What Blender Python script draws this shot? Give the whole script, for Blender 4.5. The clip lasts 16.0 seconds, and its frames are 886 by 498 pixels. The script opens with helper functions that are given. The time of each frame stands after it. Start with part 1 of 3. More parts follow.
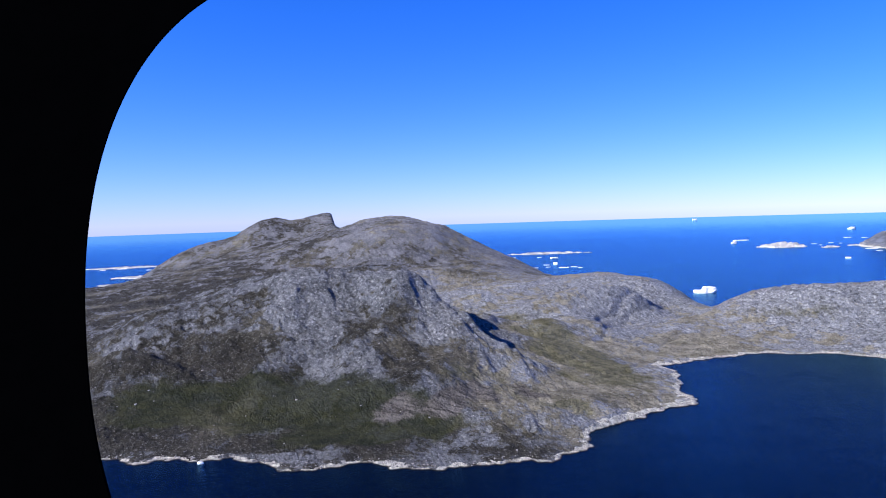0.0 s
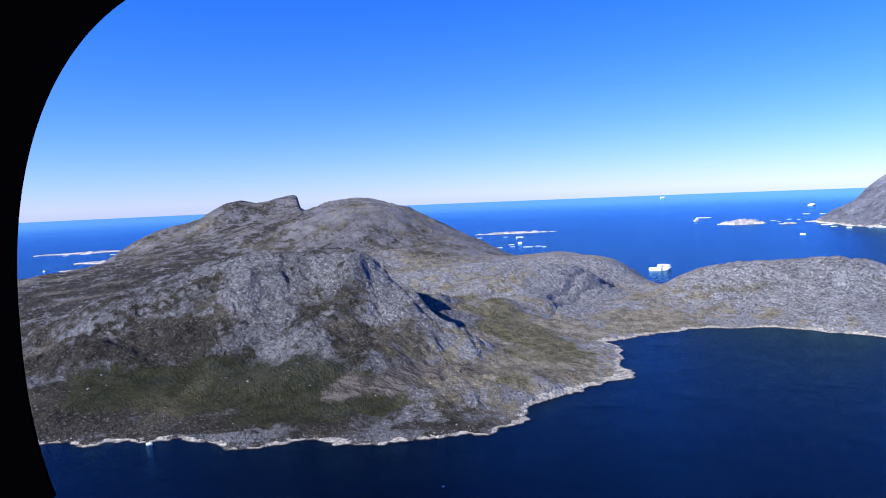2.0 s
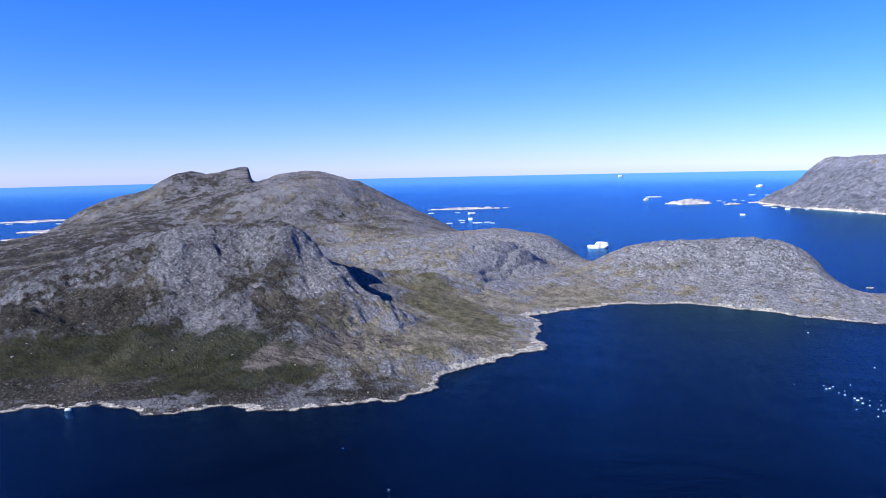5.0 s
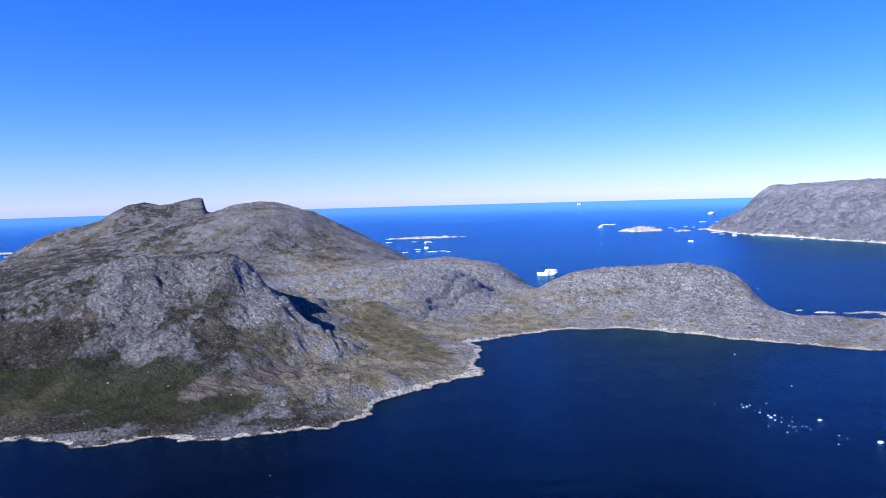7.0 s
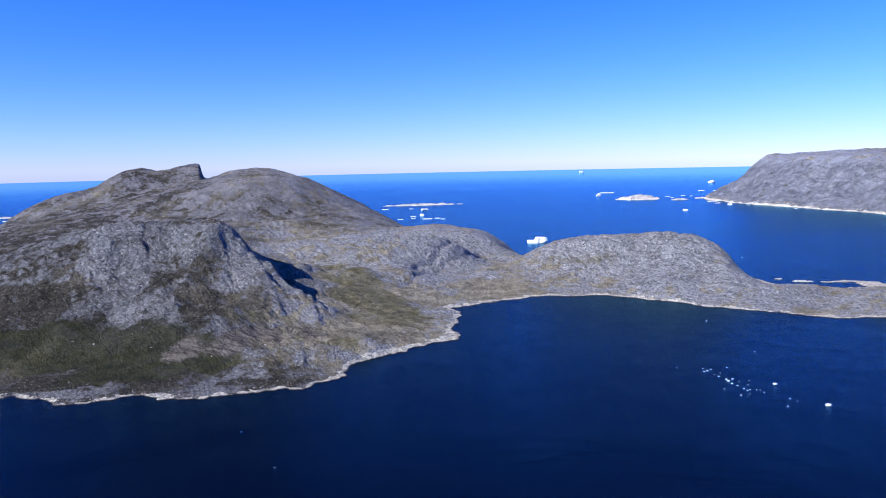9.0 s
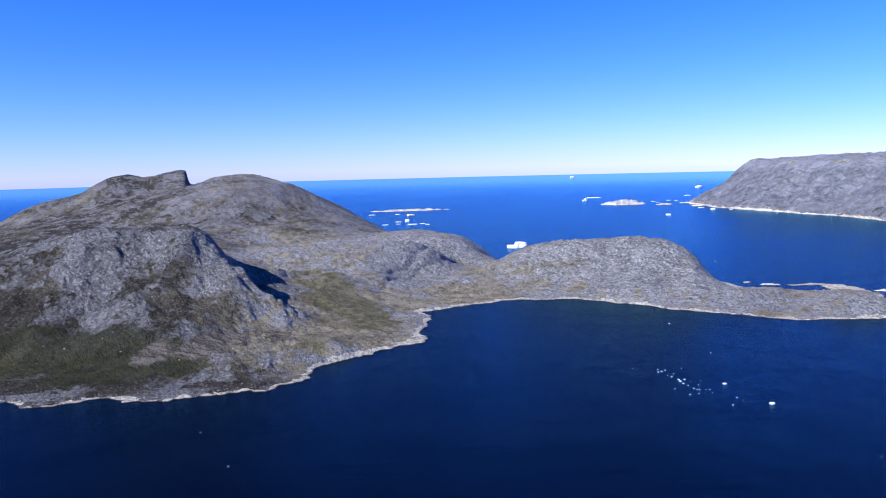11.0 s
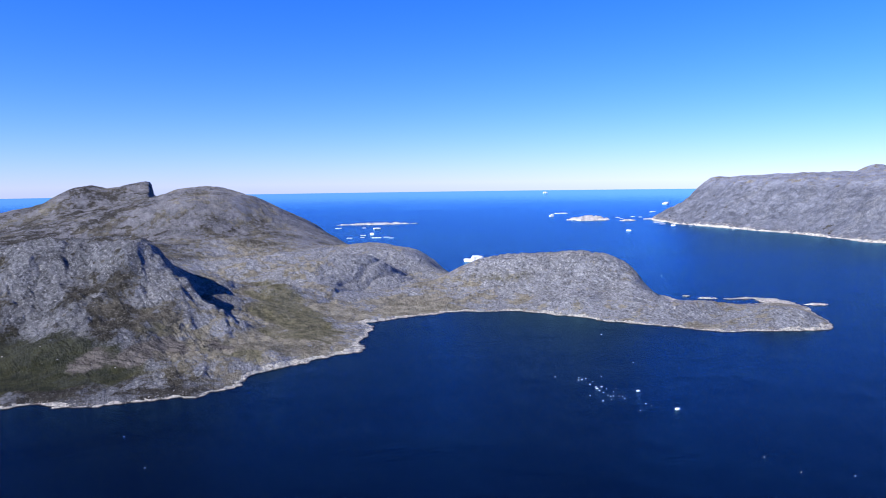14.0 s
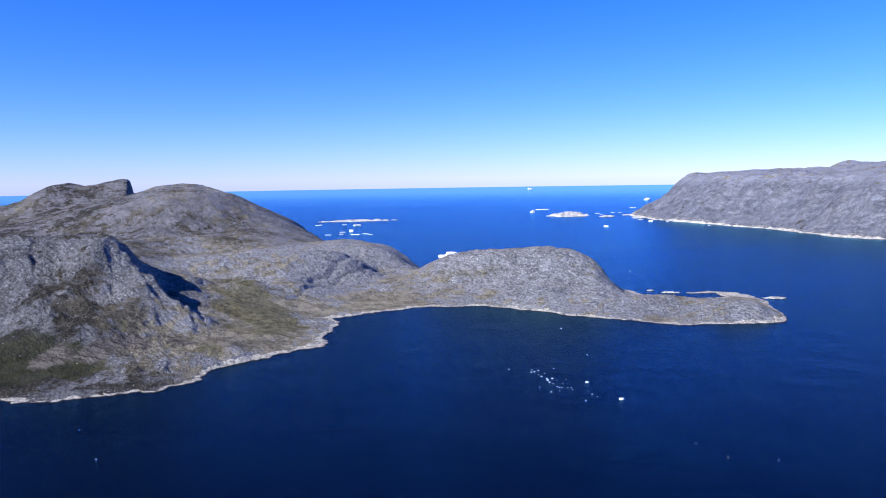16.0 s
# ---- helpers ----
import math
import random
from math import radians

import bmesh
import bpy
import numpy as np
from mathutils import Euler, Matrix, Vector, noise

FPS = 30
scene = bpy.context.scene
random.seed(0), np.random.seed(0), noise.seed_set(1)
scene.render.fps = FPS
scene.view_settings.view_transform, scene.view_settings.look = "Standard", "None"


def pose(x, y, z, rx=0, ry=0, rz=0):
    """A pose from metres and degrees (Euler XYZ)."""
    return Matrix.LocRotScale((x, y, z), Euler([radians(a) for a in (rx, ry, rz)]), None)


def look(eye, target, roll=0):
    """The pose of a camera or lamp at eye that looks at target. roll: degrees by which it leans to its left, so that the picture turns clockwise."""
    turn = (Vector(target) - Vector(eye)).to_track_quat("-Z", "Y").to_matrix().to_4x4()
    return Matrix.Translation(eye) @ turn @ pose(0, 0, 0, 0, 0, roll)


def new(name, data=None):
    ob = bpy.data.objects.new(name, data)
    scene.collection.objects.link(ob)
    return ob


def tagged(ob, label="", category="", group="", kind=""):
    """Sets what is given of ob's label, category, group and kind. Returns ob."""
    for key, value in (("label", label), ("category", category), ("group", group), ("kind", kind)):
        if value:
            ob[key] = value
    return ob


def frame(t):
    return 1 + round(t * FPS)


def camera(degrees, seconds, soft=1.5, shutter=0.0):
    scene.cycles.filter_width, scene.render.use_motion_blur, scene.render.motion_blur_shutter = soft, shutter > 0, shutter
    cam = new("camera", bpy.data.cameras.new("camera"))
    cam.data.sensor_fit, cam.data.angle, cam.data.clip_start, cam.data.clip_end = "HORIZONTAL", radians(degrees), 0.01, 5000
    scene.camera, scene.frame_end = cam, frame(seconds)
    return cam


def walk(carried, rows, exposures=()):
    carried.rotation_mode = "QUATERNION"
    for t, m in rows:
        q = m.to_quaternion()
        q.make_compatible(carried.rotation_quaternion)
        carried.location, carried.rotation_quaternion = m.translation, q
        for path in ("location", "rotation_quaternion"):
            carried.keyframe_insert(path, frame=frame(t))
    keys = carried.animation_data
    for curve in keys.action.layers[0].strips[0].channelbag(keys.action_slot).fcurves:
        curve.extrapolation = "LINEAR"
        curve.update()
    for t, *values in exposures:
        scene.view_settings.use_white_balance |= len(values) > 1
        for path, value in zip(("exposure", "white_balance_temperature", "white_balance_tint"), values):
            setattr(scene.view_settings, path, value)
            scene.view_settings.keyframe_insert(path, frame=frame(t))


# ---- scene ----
cam = camera(63.8, 16.0, soft=1.0)
CAMERA_ROWS = [  # seconds, eye, yaw, pitch, roll
    (0, 0.00, 0.00, 58.49, -0.01, -2.63, -1.81),
    (0.5, 2.18, -1.52, 58.87, -0.54, -2.00, -1.75),
    (1, 4.47, -3.05, 59.16, -1.37, -1.67, -2.27),
    (1.5, 6.59, -4.66, 59.22, -1.13, -2.82, -1.25),
    (2, 8.49, -6.24, 59.38, -2.10, -4.31, -2.39),
    (2.5, 10.48, -7.81, 59.53, -4.14, -5.96, -0.86),
    (3, 12.51, -9.41, 59.66, -4.03, -7.18, -1.00),
    (5.5, 23.16, -17.25, 60.41, -5.72, -5.81, -1.81),
    (6, 25.09, -18.82, 60.48, -6.45, -4.17, -2.89),
    (6.5, 27.18, -20.42, 60.52, -7.17, -2.87, -2.90),
    (7, 29.44, -22.13, 60.51, -8.06, -4.21, -1.59),
    (7.5, 31.53, -23.84, 60.54, -7.64, -4.50, -1.54),
    (8, 33.43, -25.50, 60.62, -7.22, -6.27, -0.94),
    (8.5, 35.46, -27.14, 60.72, -7.75, -6.42, -0.63),
    (9, 37.53, -28.77, 60.82, -7.76, -6.85, -1.26),
    (11.5, 48.43, -36.93, 61.13, -8.52, -6.05, -1.56),
    (12, 50.53, -38.60, 61.14, -8.84, -5.07, -1.84),
    (12.5, 52.68, -40.31, 61.16, -9.25, -4.06, -1.63),
    (13, 54.92, -42.03, 61.12, -9.92, -4.68, -0.80),
    (13.5, 56.96, -43.75, 61.04, -10.57, -4.68, -0.97),
    (14, 59.11, -45.55, 60.95, -10.25, -5.32, -0.77),
    (14.5, 61.37, -47.36, 60.84, -10.61, -6.09, -0.43),
    (15, 63.47, -49.09, 60.89, -11.07, -6.63, -0.82),
    (15.5, 65.67, -50.79, 61.03, -10.22, -5.68, -1.11),
    (16, 68.03, -52.52, 61.17, -11.26, -5.62, -0.91),
]
walk(cam, [(t, pose(x, y, z, 90, 0, yaw) @ pose(0, 0, 0, pitch, 0, 0) @ pose(0, 0, 0, 0, 0, roll))
           for t, x, y, z, yaw, pitch, roll in CAMERA_ROWS])
# ---- end of camera ----

# ---- world, sun and exposure ----
scene.view_settings.exposure = 0.75
SUN_AZIMUTH, SUN_ELEVATION = 249.0, 35.0   # compass degrees from +y, clockwise
world = bpy.data.worlds.new("sky")
scene.world = world
world.use_nodes = True
wn, wl = world.node_tree.nodes, world.node_tree.links
wn.clear()
sky = wn.new("ShaderNodeTexSky")
sky.sky_type = "NISHITA"
sky.sun_disc = False
sky.sun_elevation, sky.sun_rotation = radians(SUN_ELEVATION), radians(SUN_AZIMUTH)
sky.altitude, sky.air_density, sky.dust_density, sky.ozone_density = 600.0, 1.0, 0.0, 4.2
sky_tint = wn.new("ShaderNodeMix")              # clear, dry Arctic air: a deep zenith over a white horizon
sky_tint.data_type, sky_tint.blend_type = "RGBA", "MULTIPLY"
sky_tint.inputs["Factor"].default_value = 1.0
sky_tint.inputs["B"].default_value = (0.785, 0.915, 1.80, 1)
sky_depth = wn.new("ShaderNodeHueSaturation")
sky_depth.inputs["Saturation"].default_value = 1.12
back = wn.new("ShaderNodeBackground")
back.inputs["Strength"].default_value = 0.077
wout = wn.new("ShaderNodeOutputWorld")
wl.new(sky.outputs["Color"], sky_tint.inputs["A"])
wl.new(sky_tint.outputs["Result"], sky_depth.inputs["Color"])
wl.new(sky_depth.outputs["Color"], back.inputs["Color"])
wl.new(back.outputs["Background"], wout.inputs["Surface"])

sun_data = bpy.data.lights.new("sun", "SUN")
sun_data.energy, sun_data.angle, sun_data.color = 5.0, radians(0.53), (1.0, 0.95, 0.88)
a, e = radians(SUN_AZIMUTH), radians(SUN_ELEVATION)
sun_way = Vector((math.sin(a) * math.cos(e), math.cos(a) * math.cos(e), math.sin(e)))
sun = new("sun", sun_data)
sun.matrix_world = look(sun_way * 500, (0, 0, 0))


# ---- noise in numpy ----
def lattice(ix, iy, seed):
    """A pseudo-random angle for each lattice corner."""
    h = (ix.astype(np.int64) * 374761393 + iy.astype(np.int64) * 668265263 + seed * 1442695041) & 0x7FFFFFFF
    h = ((h ^ (h >> 13)) * 1274126177) & 0x7FFFFFFF
    return (h ^ (h >> 16)).astype(np.float64) * (2 * np.pi / 0x7FFFFFFF) * 97.0


def gradient_noise(x, y, seed=0):
    x0, y0 = np.floor(x), np.floor(y)
    fx, fy = x - x0, y - y0
    u, v = fx * fx * fx * (fx * (fx * 6 - 15) + 10), fy * fy * fy * (fy * (fy * 6 - 15) + 10)

    def corner(dx, dy):
        ang = lattice(x0 + dx, y0 + dy, seed)
        return np.cos(ang) * (fx - dx) + np.sin(ang) * (fy - dy)

    top = corner(0, 0) * (1 - u) + corner(1, 0) * u
    low = corner(0, 1) * (1 - u) + corner(1, 1) * u
    return (top * (1 - v) + low * v) * 1.5


def fractal(x, y, size, octaves, seed=0, gain=0.5, ridged=False):
    total, amp = np.zeros(np.shape(x)), 1.0
    for n in range(octaves):
        g = gradient_noise(x / size, y / size, seed + n * 17)
        total += amp * ((0.5 - np.abs(g)) if ridged else g)
        size, amp = size / 2.07, amp * gain
    return total


def smooth(edge0, edge1, v):
    t = np.clip((v - edge0) / (edge1 - edge0), 0, 1)
    return t * t * (3 - 2 * t)


# ---- materials ----
def material(name):
    m = bpy.data.materials.new(name)
    m.use_nodes = True
    nodes, links = m.node_tree.nodes, m.node_tree.links
    nodes.clear()
    out = nodes.new("ShaderNodeOutputMaterial")
    bsdf = nodes.new("ShaderNodeBsdfPrincipled")
    links.new(bsdf.outputs[0], out.inputs["Surface"])
    return m, nodes, links, bsdf


class Graph:
    """Short forms for the nodes that the materials share."""

    def __init__(self, nodes, links):
        self.nodes, self.links = nodes, links
        self.place = nodes.new("ShaderNodeNewGeometry").outputs["Position"]

    def put(self, socket, value):
        if isinstance(value, bpy.types.NodeSocket):
            self.links.new(value, socket)
        elif isinstance(value, tuple) and len(value) == 3 and socket.type == "RGBA":
            socket.default_value = (*value, 1)
        else:
            socket.default_value = value

    def stretch(self, scale, turn=(0, 0, 0)):
        node = self.nodes.new("ShaderNodeMapping")
        self.links.new(self.place, node.inputs["Vector"])
        node.vector_type = "TEXTURE"                   # turned first, then drawn out along its own axes
        node.inputs["Scale"].default_value = [1 / v for v in scale]
        node.inputs["Rotation"].default_value = [radians(v) for v in turn]
        return node.outputs[0]

    def noise(self, scale, detail=6, rough=0.6, warp=0.0, vector=None):
        node = self.nodes.new("ShaderNodeTexNoise")
        self.links.new(vector or self.place, node.inputs["Vector"])
        node.inputs["Scale"].default_value, node.inputs["Detail"].default_value = scale, detail
        node.inputs["Roughness"].default_value, node.inputs["Distortion"].default_value = rough, warp
        return node.outputs["Fac"]

    def slabs(self, scale, vector, wobble):
        """Blocks with ragged sides: a tone for each block, and the distance from its nearest crack."""
        nodes, links = self.nodes, self.links
        ragged = nodes.new("ShaderNodeTexNoise")
        ragged.inputs["Scale"].default_value, ragged.inputs["Detail"].default_value = scale * 1.3, 5
        ragged.inputs["Roughness"].default_value = 0.65
        links.new(vector, ragged.inputs["Vector"])
        move = nodes.new("ShaderNodeVectorMath")
        move.operation = "MULTIPLY_ADD"
        links.new(ragged.outputs["Color"], move.inputs[0])
        move.inputs[1].default_value = (wobble / scale,) * 3
        links.new(vector, move.inputs[2])
        tones, cracks = nodes.new("ShaderNodeTexVoronoi"), nodes.new("ShaderNodeTexVoronoi")
        cracks.feature = "DISTANCE_TO_EDGE"
        for node in (tones, cracks):
            node.inputs["Scale"].default_value = scale
            links.new(move.outputs[0], node.inputs["Vector"])
        tone = nodes.new("ShaderNodeSeparateColor")
        links.new(tones.outputs["Color"], tone.inputs[0])
        return tone.outputs[0], cracks.outputs["Distance"]

    def span(self, value, low, high, to_low=0.0, to_high=1.0):
        node = self.nodes.new("ShaderNodeMapRange")
        node.interpolation_type = "SMOOTHSTEP"
        self.put(node.inputs["Value"], value)
        for key, v in (("From Min", low), ("From Max", high), ("To Min", to_low), ("To Max", to_high)):
            self.put(node.inputs[key], v)
        return node.outputs[0]

    def math(self, op, p, q=0.0):
        node = self.nodes.new("ShaderNodeMath")
        node.operation = op
        self.put(node.inputs[0], p)
        self.put(node.inputs[1], q)
        return node.outputs[0]

    def mix(self, factor, p, q):
        node = self.nodes.new("ShaderNodeMix")
        node.data_type = "RGBA"
        self.put(node.inputs["Factor"], factor)
        self.put(node.inputs["A"], p)
        self.put(node.inputs["B"], q)
        return node.outputs["Result"]

    def layer(self, name):
        node = self.nodes.new("ShaderNodeAttribute")
        node.attribute_name = name
        return node.outputs["Fac"]

    def height(self):
        node = self.nodes.new("ShaderNodeSeparateXYZ")
        self.links.new(self.place, node.inputs[0])
        return node.outputs["Z"]

    def bump(self, value, strength, distance, bsdf):
        node = self.nodes.new("ShaderNodeBump")
        node.inputs["Strength"].default_value, node.inputs["Distance"].default_value = strength, distance
        self.links.new(value, node.inputs["Height"])
        self.links.new(node.outputs[0], bsdf.inputs["Normal"])


def rock_land(name, grain=1.0, low=(0.074, 0.077, 0.084), high=(0.178, 0.184, 0.198), flecks=1.0, bleach=0.0, relief=2.3):
    """Jointed gneiss with lichen, heath in the hollows, grass and stone fans where the layers say so, and a washed pale rim at the sea."""
    m, nodes, links, bsdf = material(name)
    g = Graph(nodes, links)
    beds = g.stretch((0.8, 1.0, 1.0), (0, 0, -62))
    tan_lift, bare, haze = g.layer("tan_lift"), g.layer("outcrop"), g.layer("haze")
    broad = g.noise(0.045 * grain, 5, 0.62, 0.4)
    streak = g.noise(0.22 * grain, 9, 0.70, 0.35, beds)
    fine = g.noise(0.95 * grain, 7, 0.74, 0.2, beds)
    grit = g.noise(2.1 * grain, 5, 0.78)
    joint = g.math("ABSOLUTE", g.math("SUBTRACT", g.noise(0.16 * grain, 6, 0.6, 1.0, g.stretch((0.35, 1.2, 1.0), (0, 0, -58))), 0.5))
    tone, crack = g.slabs(0.42 * grain, g.stretch((0.7, 1.0, 0.9), (0, 0, -80)), 1.3)
    # bare rock: broad tone, slabs, pale lichen flecks, dark cracks
    rock = g.mix(g.span(broad, 0.36, 0.64), low, high)
    # rock lightened where the layer is high, painting in lens vignetting
    rock = g.mix(g.span(tan_lift, 0.1, 0.9, 0.0, 0.8), rock, tuple(2.15 * v for v in high))
    rock = g.mix(g.span(streak, 0.46, 0.62, 0.0, 0.75), rock, tuple(1.55 * v for v in high))
    rock = g.mix(g.math("MULTIPLY", bare, g.span(streak, 0.40, 0.62, 0.1, 0.9)), rock, (0.225, 0.231, 0.245))
    rock = g.mix(g.span(tone, 0.42, 0.0, 0.0, 0.3), rock, tuple(0.55 * v for v in low))
    rock = g.mix(g.span(tone, 0.60, 1.0, 0.0, 0.2), rock, tuple(1.9 * v for v in high))
    rock = g.mix(g.math("MULTIPLY", g.span(fine, 0.53, 0.615), g.span(bare, 0.0, 0.9, 0.7 * flecks, flecks)), rock, g.mix(tan_lift, (0.40, 0.408, 0.42), (0.66, 0.665, 0.66)))
    rock = g.mix(g.span(fine, 0.46, 0.385, 0.0, 0.75 * flecks), rock, (0.036, 0.035, 0.035))
    rock = g.mix(g.span(crack, 0.05, 0.0, 0.0, 0.3 * flecks), rock, (0.030, 0.029, 0.029))
    rock = g.mix(g.span(joint, 0.014, 0.0, 0.0, 0.5 * flecks), rock, (0.030, 0.028, 0.028))
    # mauve-grey mountain rock, with distance haze painted in as a cooler, softer tone
    hazed_rock = g.mix(g.span(g.noise(0.075 * grain, 8, 0.68, 0.5, beds), 0.38, 0.62), (0.105, 0.104, 0.113), (0.250, 0.248, 0.262))
    hazed_rock = g.mix(g.span(fine, 0.54, 0.62, 0.0, 0.7), hazed_rock, (0.42, 0.41, 0.40))
    hazed_rock = g.mix(g.span(fine, 0.44, 0.36, 0.0, 0.5), hazed_rock, (0.045, 0.042, 0.043))
    rock = g.mix(g.math("MULTIPLY", haze, 0.7), rock, hazed_rock)
    # heath: dark west, tan east; the step also paints lens vignetting into the colour
    turf = g.noise(0.16 * grain, 7, 0.68)
    heath = g.mix(g.span(turf, 0.38, 0.62), (0.022, 0.020, 0.014), (0.050, 0.045, 0.033))
    tan = g.mix(g.span(turf, 0.36, 0.64), (0.176, 0.159, 0.112), (0.380, 0.346, 0.262))
    heath = g.mix(g.span(tan_lift, 0.1, 0.9), heath, tan)
    heath = g.mix(g.span(fine, 0.54, 0.62, 0.0, 0.6), heath, g.mix(tan_lift, (0.22, 0.21, 0.19), (0.50, 0.48, 0.43)))
    heath = g.mix(g.span(fine, 0.45, 0.39, 0.0, 0.6), heath, (0.026, 0.024, 0.016))
    grass = g.mix(g.span(g.noise(0.16 * grain, 7, 0.7), 0.38, 0.64), (0.015, 0.019, 0.004), (0.040, 0.043, 0.012))
    olive = g.mix(g.span(g.noise(0.25 * grain, 7, 0.72), 0.38, 0.62), (0.080, 0.077, 0.036), (0.205, 0.188, 0.108))
    grass = g.mix(g.span(tan_lift, 0.05, 0.55), grass, olive)
    grass = g.mix(g.span(grit, 0.56, 0.66, 0.0, 0.35), grass, (0.105, 0.10, 0.06))
    furrow = g.noise(0.55 * grain, 3, 0.5, 0.6, g.stretch((0.3, 1.6, 1.0), (0, 0, -28)))
    scree = g.mix(g.span(g.math("ADD", g.math("MULTIPLY", grit, 0.5), g.math("MULTIPLY", furrow, 0.5)), 0.42, 0.58), (0.064, 0.057, 0.050), (0.195, 0.176, 0.158))
    patchy = g.math("ADD", g.math("SUBTRACT", g.layer("heath"), g.math("MULTIPLY", bare, 0.35)), g.math("MULTIPLY", g.math("SUBTRACT", streak, 0.5), 2.6))
    patchy = g.math("ADD", patchy, g.math("MULTIPLY", g.math("SUBTRACT", fine, 0.5), 1.6))
    patchy = g.math("ADD", patchy, g.math("MULTIPLY", g.math("SUBTRACT", g.noise(0.085 * grain, 6, 0.6, 0.5, beds), 0.5), 2.4))
    colour = g.mix(g.span(patchy, 0.34, 0.62), rock, heath)
    green = g.math("ADD", g.layer("grass"), g.math("MULTIPLY", g.math("SUBTRACT", g.noise(0.35 * grain, 7, 0.7, 0.4), 0.5), 0.9))
    colour = g.mix(g.span(green, 0.28, 0.80, 0.0, 0.88), colour, grass)
    stones = g.math("ADD", g.layer("scree"), g.math("MULTIPLY", g.math("SUBTRACT", g.noise(0.5 * grain, 6, 0.7), 0.5), 0.7))
    colour = g.mix(g.span(stones, 0.40, 0.72), colour, scree)
    rim = g.math("ADD", g.layer("rim"), g.math("MULTIPLY", g.math("SUBTRACT", g.noise(0.4 * grain, 6, 0.7), 0.5), 0.6))
    washed = g.mix(g.span(fine, 0.40, 0.60), (0.38 + bleach, 0.36 + bleach, 0.31 + bleach), (0.80 + 0.2 * bleach, 0.77 + 0.3 * bleach, 0.68 + 0.7 * bleach))
    colour = g.mix(g.span(rim, 0.46, 0.6), colour, washed)
    wet = g.span(g.height(), 0.22, 0.05)
    colour = g.mix(wet, colour, (0.045, 0.04, 0.034))
    g.put(bsdf.inputs["Base Color"], colour)
    bsdf.inputs["Roughness"].default_value = 0.92
    bsdf.inputs["Specular IOR Level"].default_value = 0.2
    knobs = g.math("ADD", g.math("MULTIPLY", streak, 1.8), g.math("MULTIPLY", fine, 0.8))
    cuts = g.math("ADD", g.math("MULTIPLY", g.span(joint, 0.0, 0.03), 0.35), g.math("ADD", g.math("MULTIPLY", g.span(crack, 0.0, 0.16), 0.15 * flecks), g.math("MULTIPLY", tone, 0.2)))
    g.bump(g.math("ADD", knobs, cuts), 1.0, relief, bsdf)
    return m


def sea_material():
    """Deep clear water: a dark blue body under a gloss that grows towards grazing angles."""
    m, nodes, links, bsdf = material("sea_water")
    g = Graph(nodes, links)
    nodes.remove(bsdf)
    drift = g.noise(0.004, 4, 0.55, 0.5, g.stretch((1.0, 2.5, 1.0), (0, 0, 20)))
    swell = g.noise(0.05, 4, 0.6, 0.3)
    ripple = g.noise(1.5, 4, 0.6, 0.2, g.stretch((1.0, 1.7, 1.0), (0, 0, 25)))
    bump = nodes.new("ShaderNodeBump")
    reach = nodes.new("ShaderNodeVectorMath")
    reach.operation = "LENGTH"
    links.new(g.place, reach.inputs[0])
    calm = g.span(reach.outputs["Value"], 900.0, 3600.0)       # smoother far out, standing in for haze that pales the horizon water
    g.put(bump.inputs["Strength"], g.math("MULTIPLY", g.math("SUBTRACT", 1.0, g.math("MULTIPLY", calm, 0.93)), 0.45))
    bump.inputs["Distance"].default_value = 0.35
    links.new(g.math("ADD", g.math("MULTIPLY", swell, 3.0), ripple), bump.inputs["Height"])
    body, gloss, rise, blend = (nodes.new("ShaderNode" + kind) for kind in ("BsdfDiffuse", "BsdfGlossy", "Fresnel", "MixShader"))
    g.put(body.inputs["Color"], g.mix(g.span(drift, 0.35, 0.7), (0.0, 0.0003, 0.0018), (0.0, 0.0004, 0.0026)))
    gloss.inputs["Color"].default_value = (0.28, 0.63, 0.93, 1)
    g.put(gloss.inputs["Roughness"], g.math("MULTIPLY", g.span(drift, 0.3, 0.7, 0.18, 0.225), g.math("SUBTRACT", 1.0, g.math("MULTIPLY", calm, 0.88))))
    rise.inputs["IOR"].default_value = 1.165
    for node in (gloss, rise):
        links.new(bump.outputs[0], node.inputs["Normal"])
    links.new(rise.outputs[0], blend.inputs[0])
    links.new(body.outputs[0], blend.inputs[1])
    links.new(gloss.outputs[0], blend.inputs[2])
    links.new(blend.outputs[0], next(n for n in nodes if n.bl_idname == "ShaderNodeOutputMaterial").inputs["Surface"])
    return m


def ice_material():
    m, nodes, links, bsdf = material("glacier_ice")
    g = Graph(nodes, links)
    tone = g.mix(g.span(g.noise(0.5, 5, 0.6), 0.35, 0.65), (0.88, 0.90, 0.91), (0.94, 0.94, 0.93))
    tone = g.mix(g.span(g.height(), 0.35, 0.05, 0.0, 0.55), tone, (0.42, 0.66, 0.74))
    g.put(bsdf.inputs["Base Color"], tone)
    bsdf.inputs["Roughness"].default_value = 0.55
    g.bump(g.noise(0.9, 6, 0.6), 0.25, 0.3, bsdf)
    return m


def boulder_material():
    m, nodes, links, bsdf = material("boulder_stone")
    g = Graph(nodes, links)
    own = nodes.new("ShaderNodeNewGeometry").outputs["Random Per Island"]
    tone = g.mix(own, (0.12, 0.112, 0.105), (0.42, 0.395, 0.36))
    tone = g.mix(g.span(g.noise(2.0, 5, 0.7), 0.55, 0.7), tone, (0.10, 0.095, 0.085))
    g.put(bsdf.inputs["Base Color"], tone)
    bsdf.inputs["Roughness"].default_value = 0.9
    return m


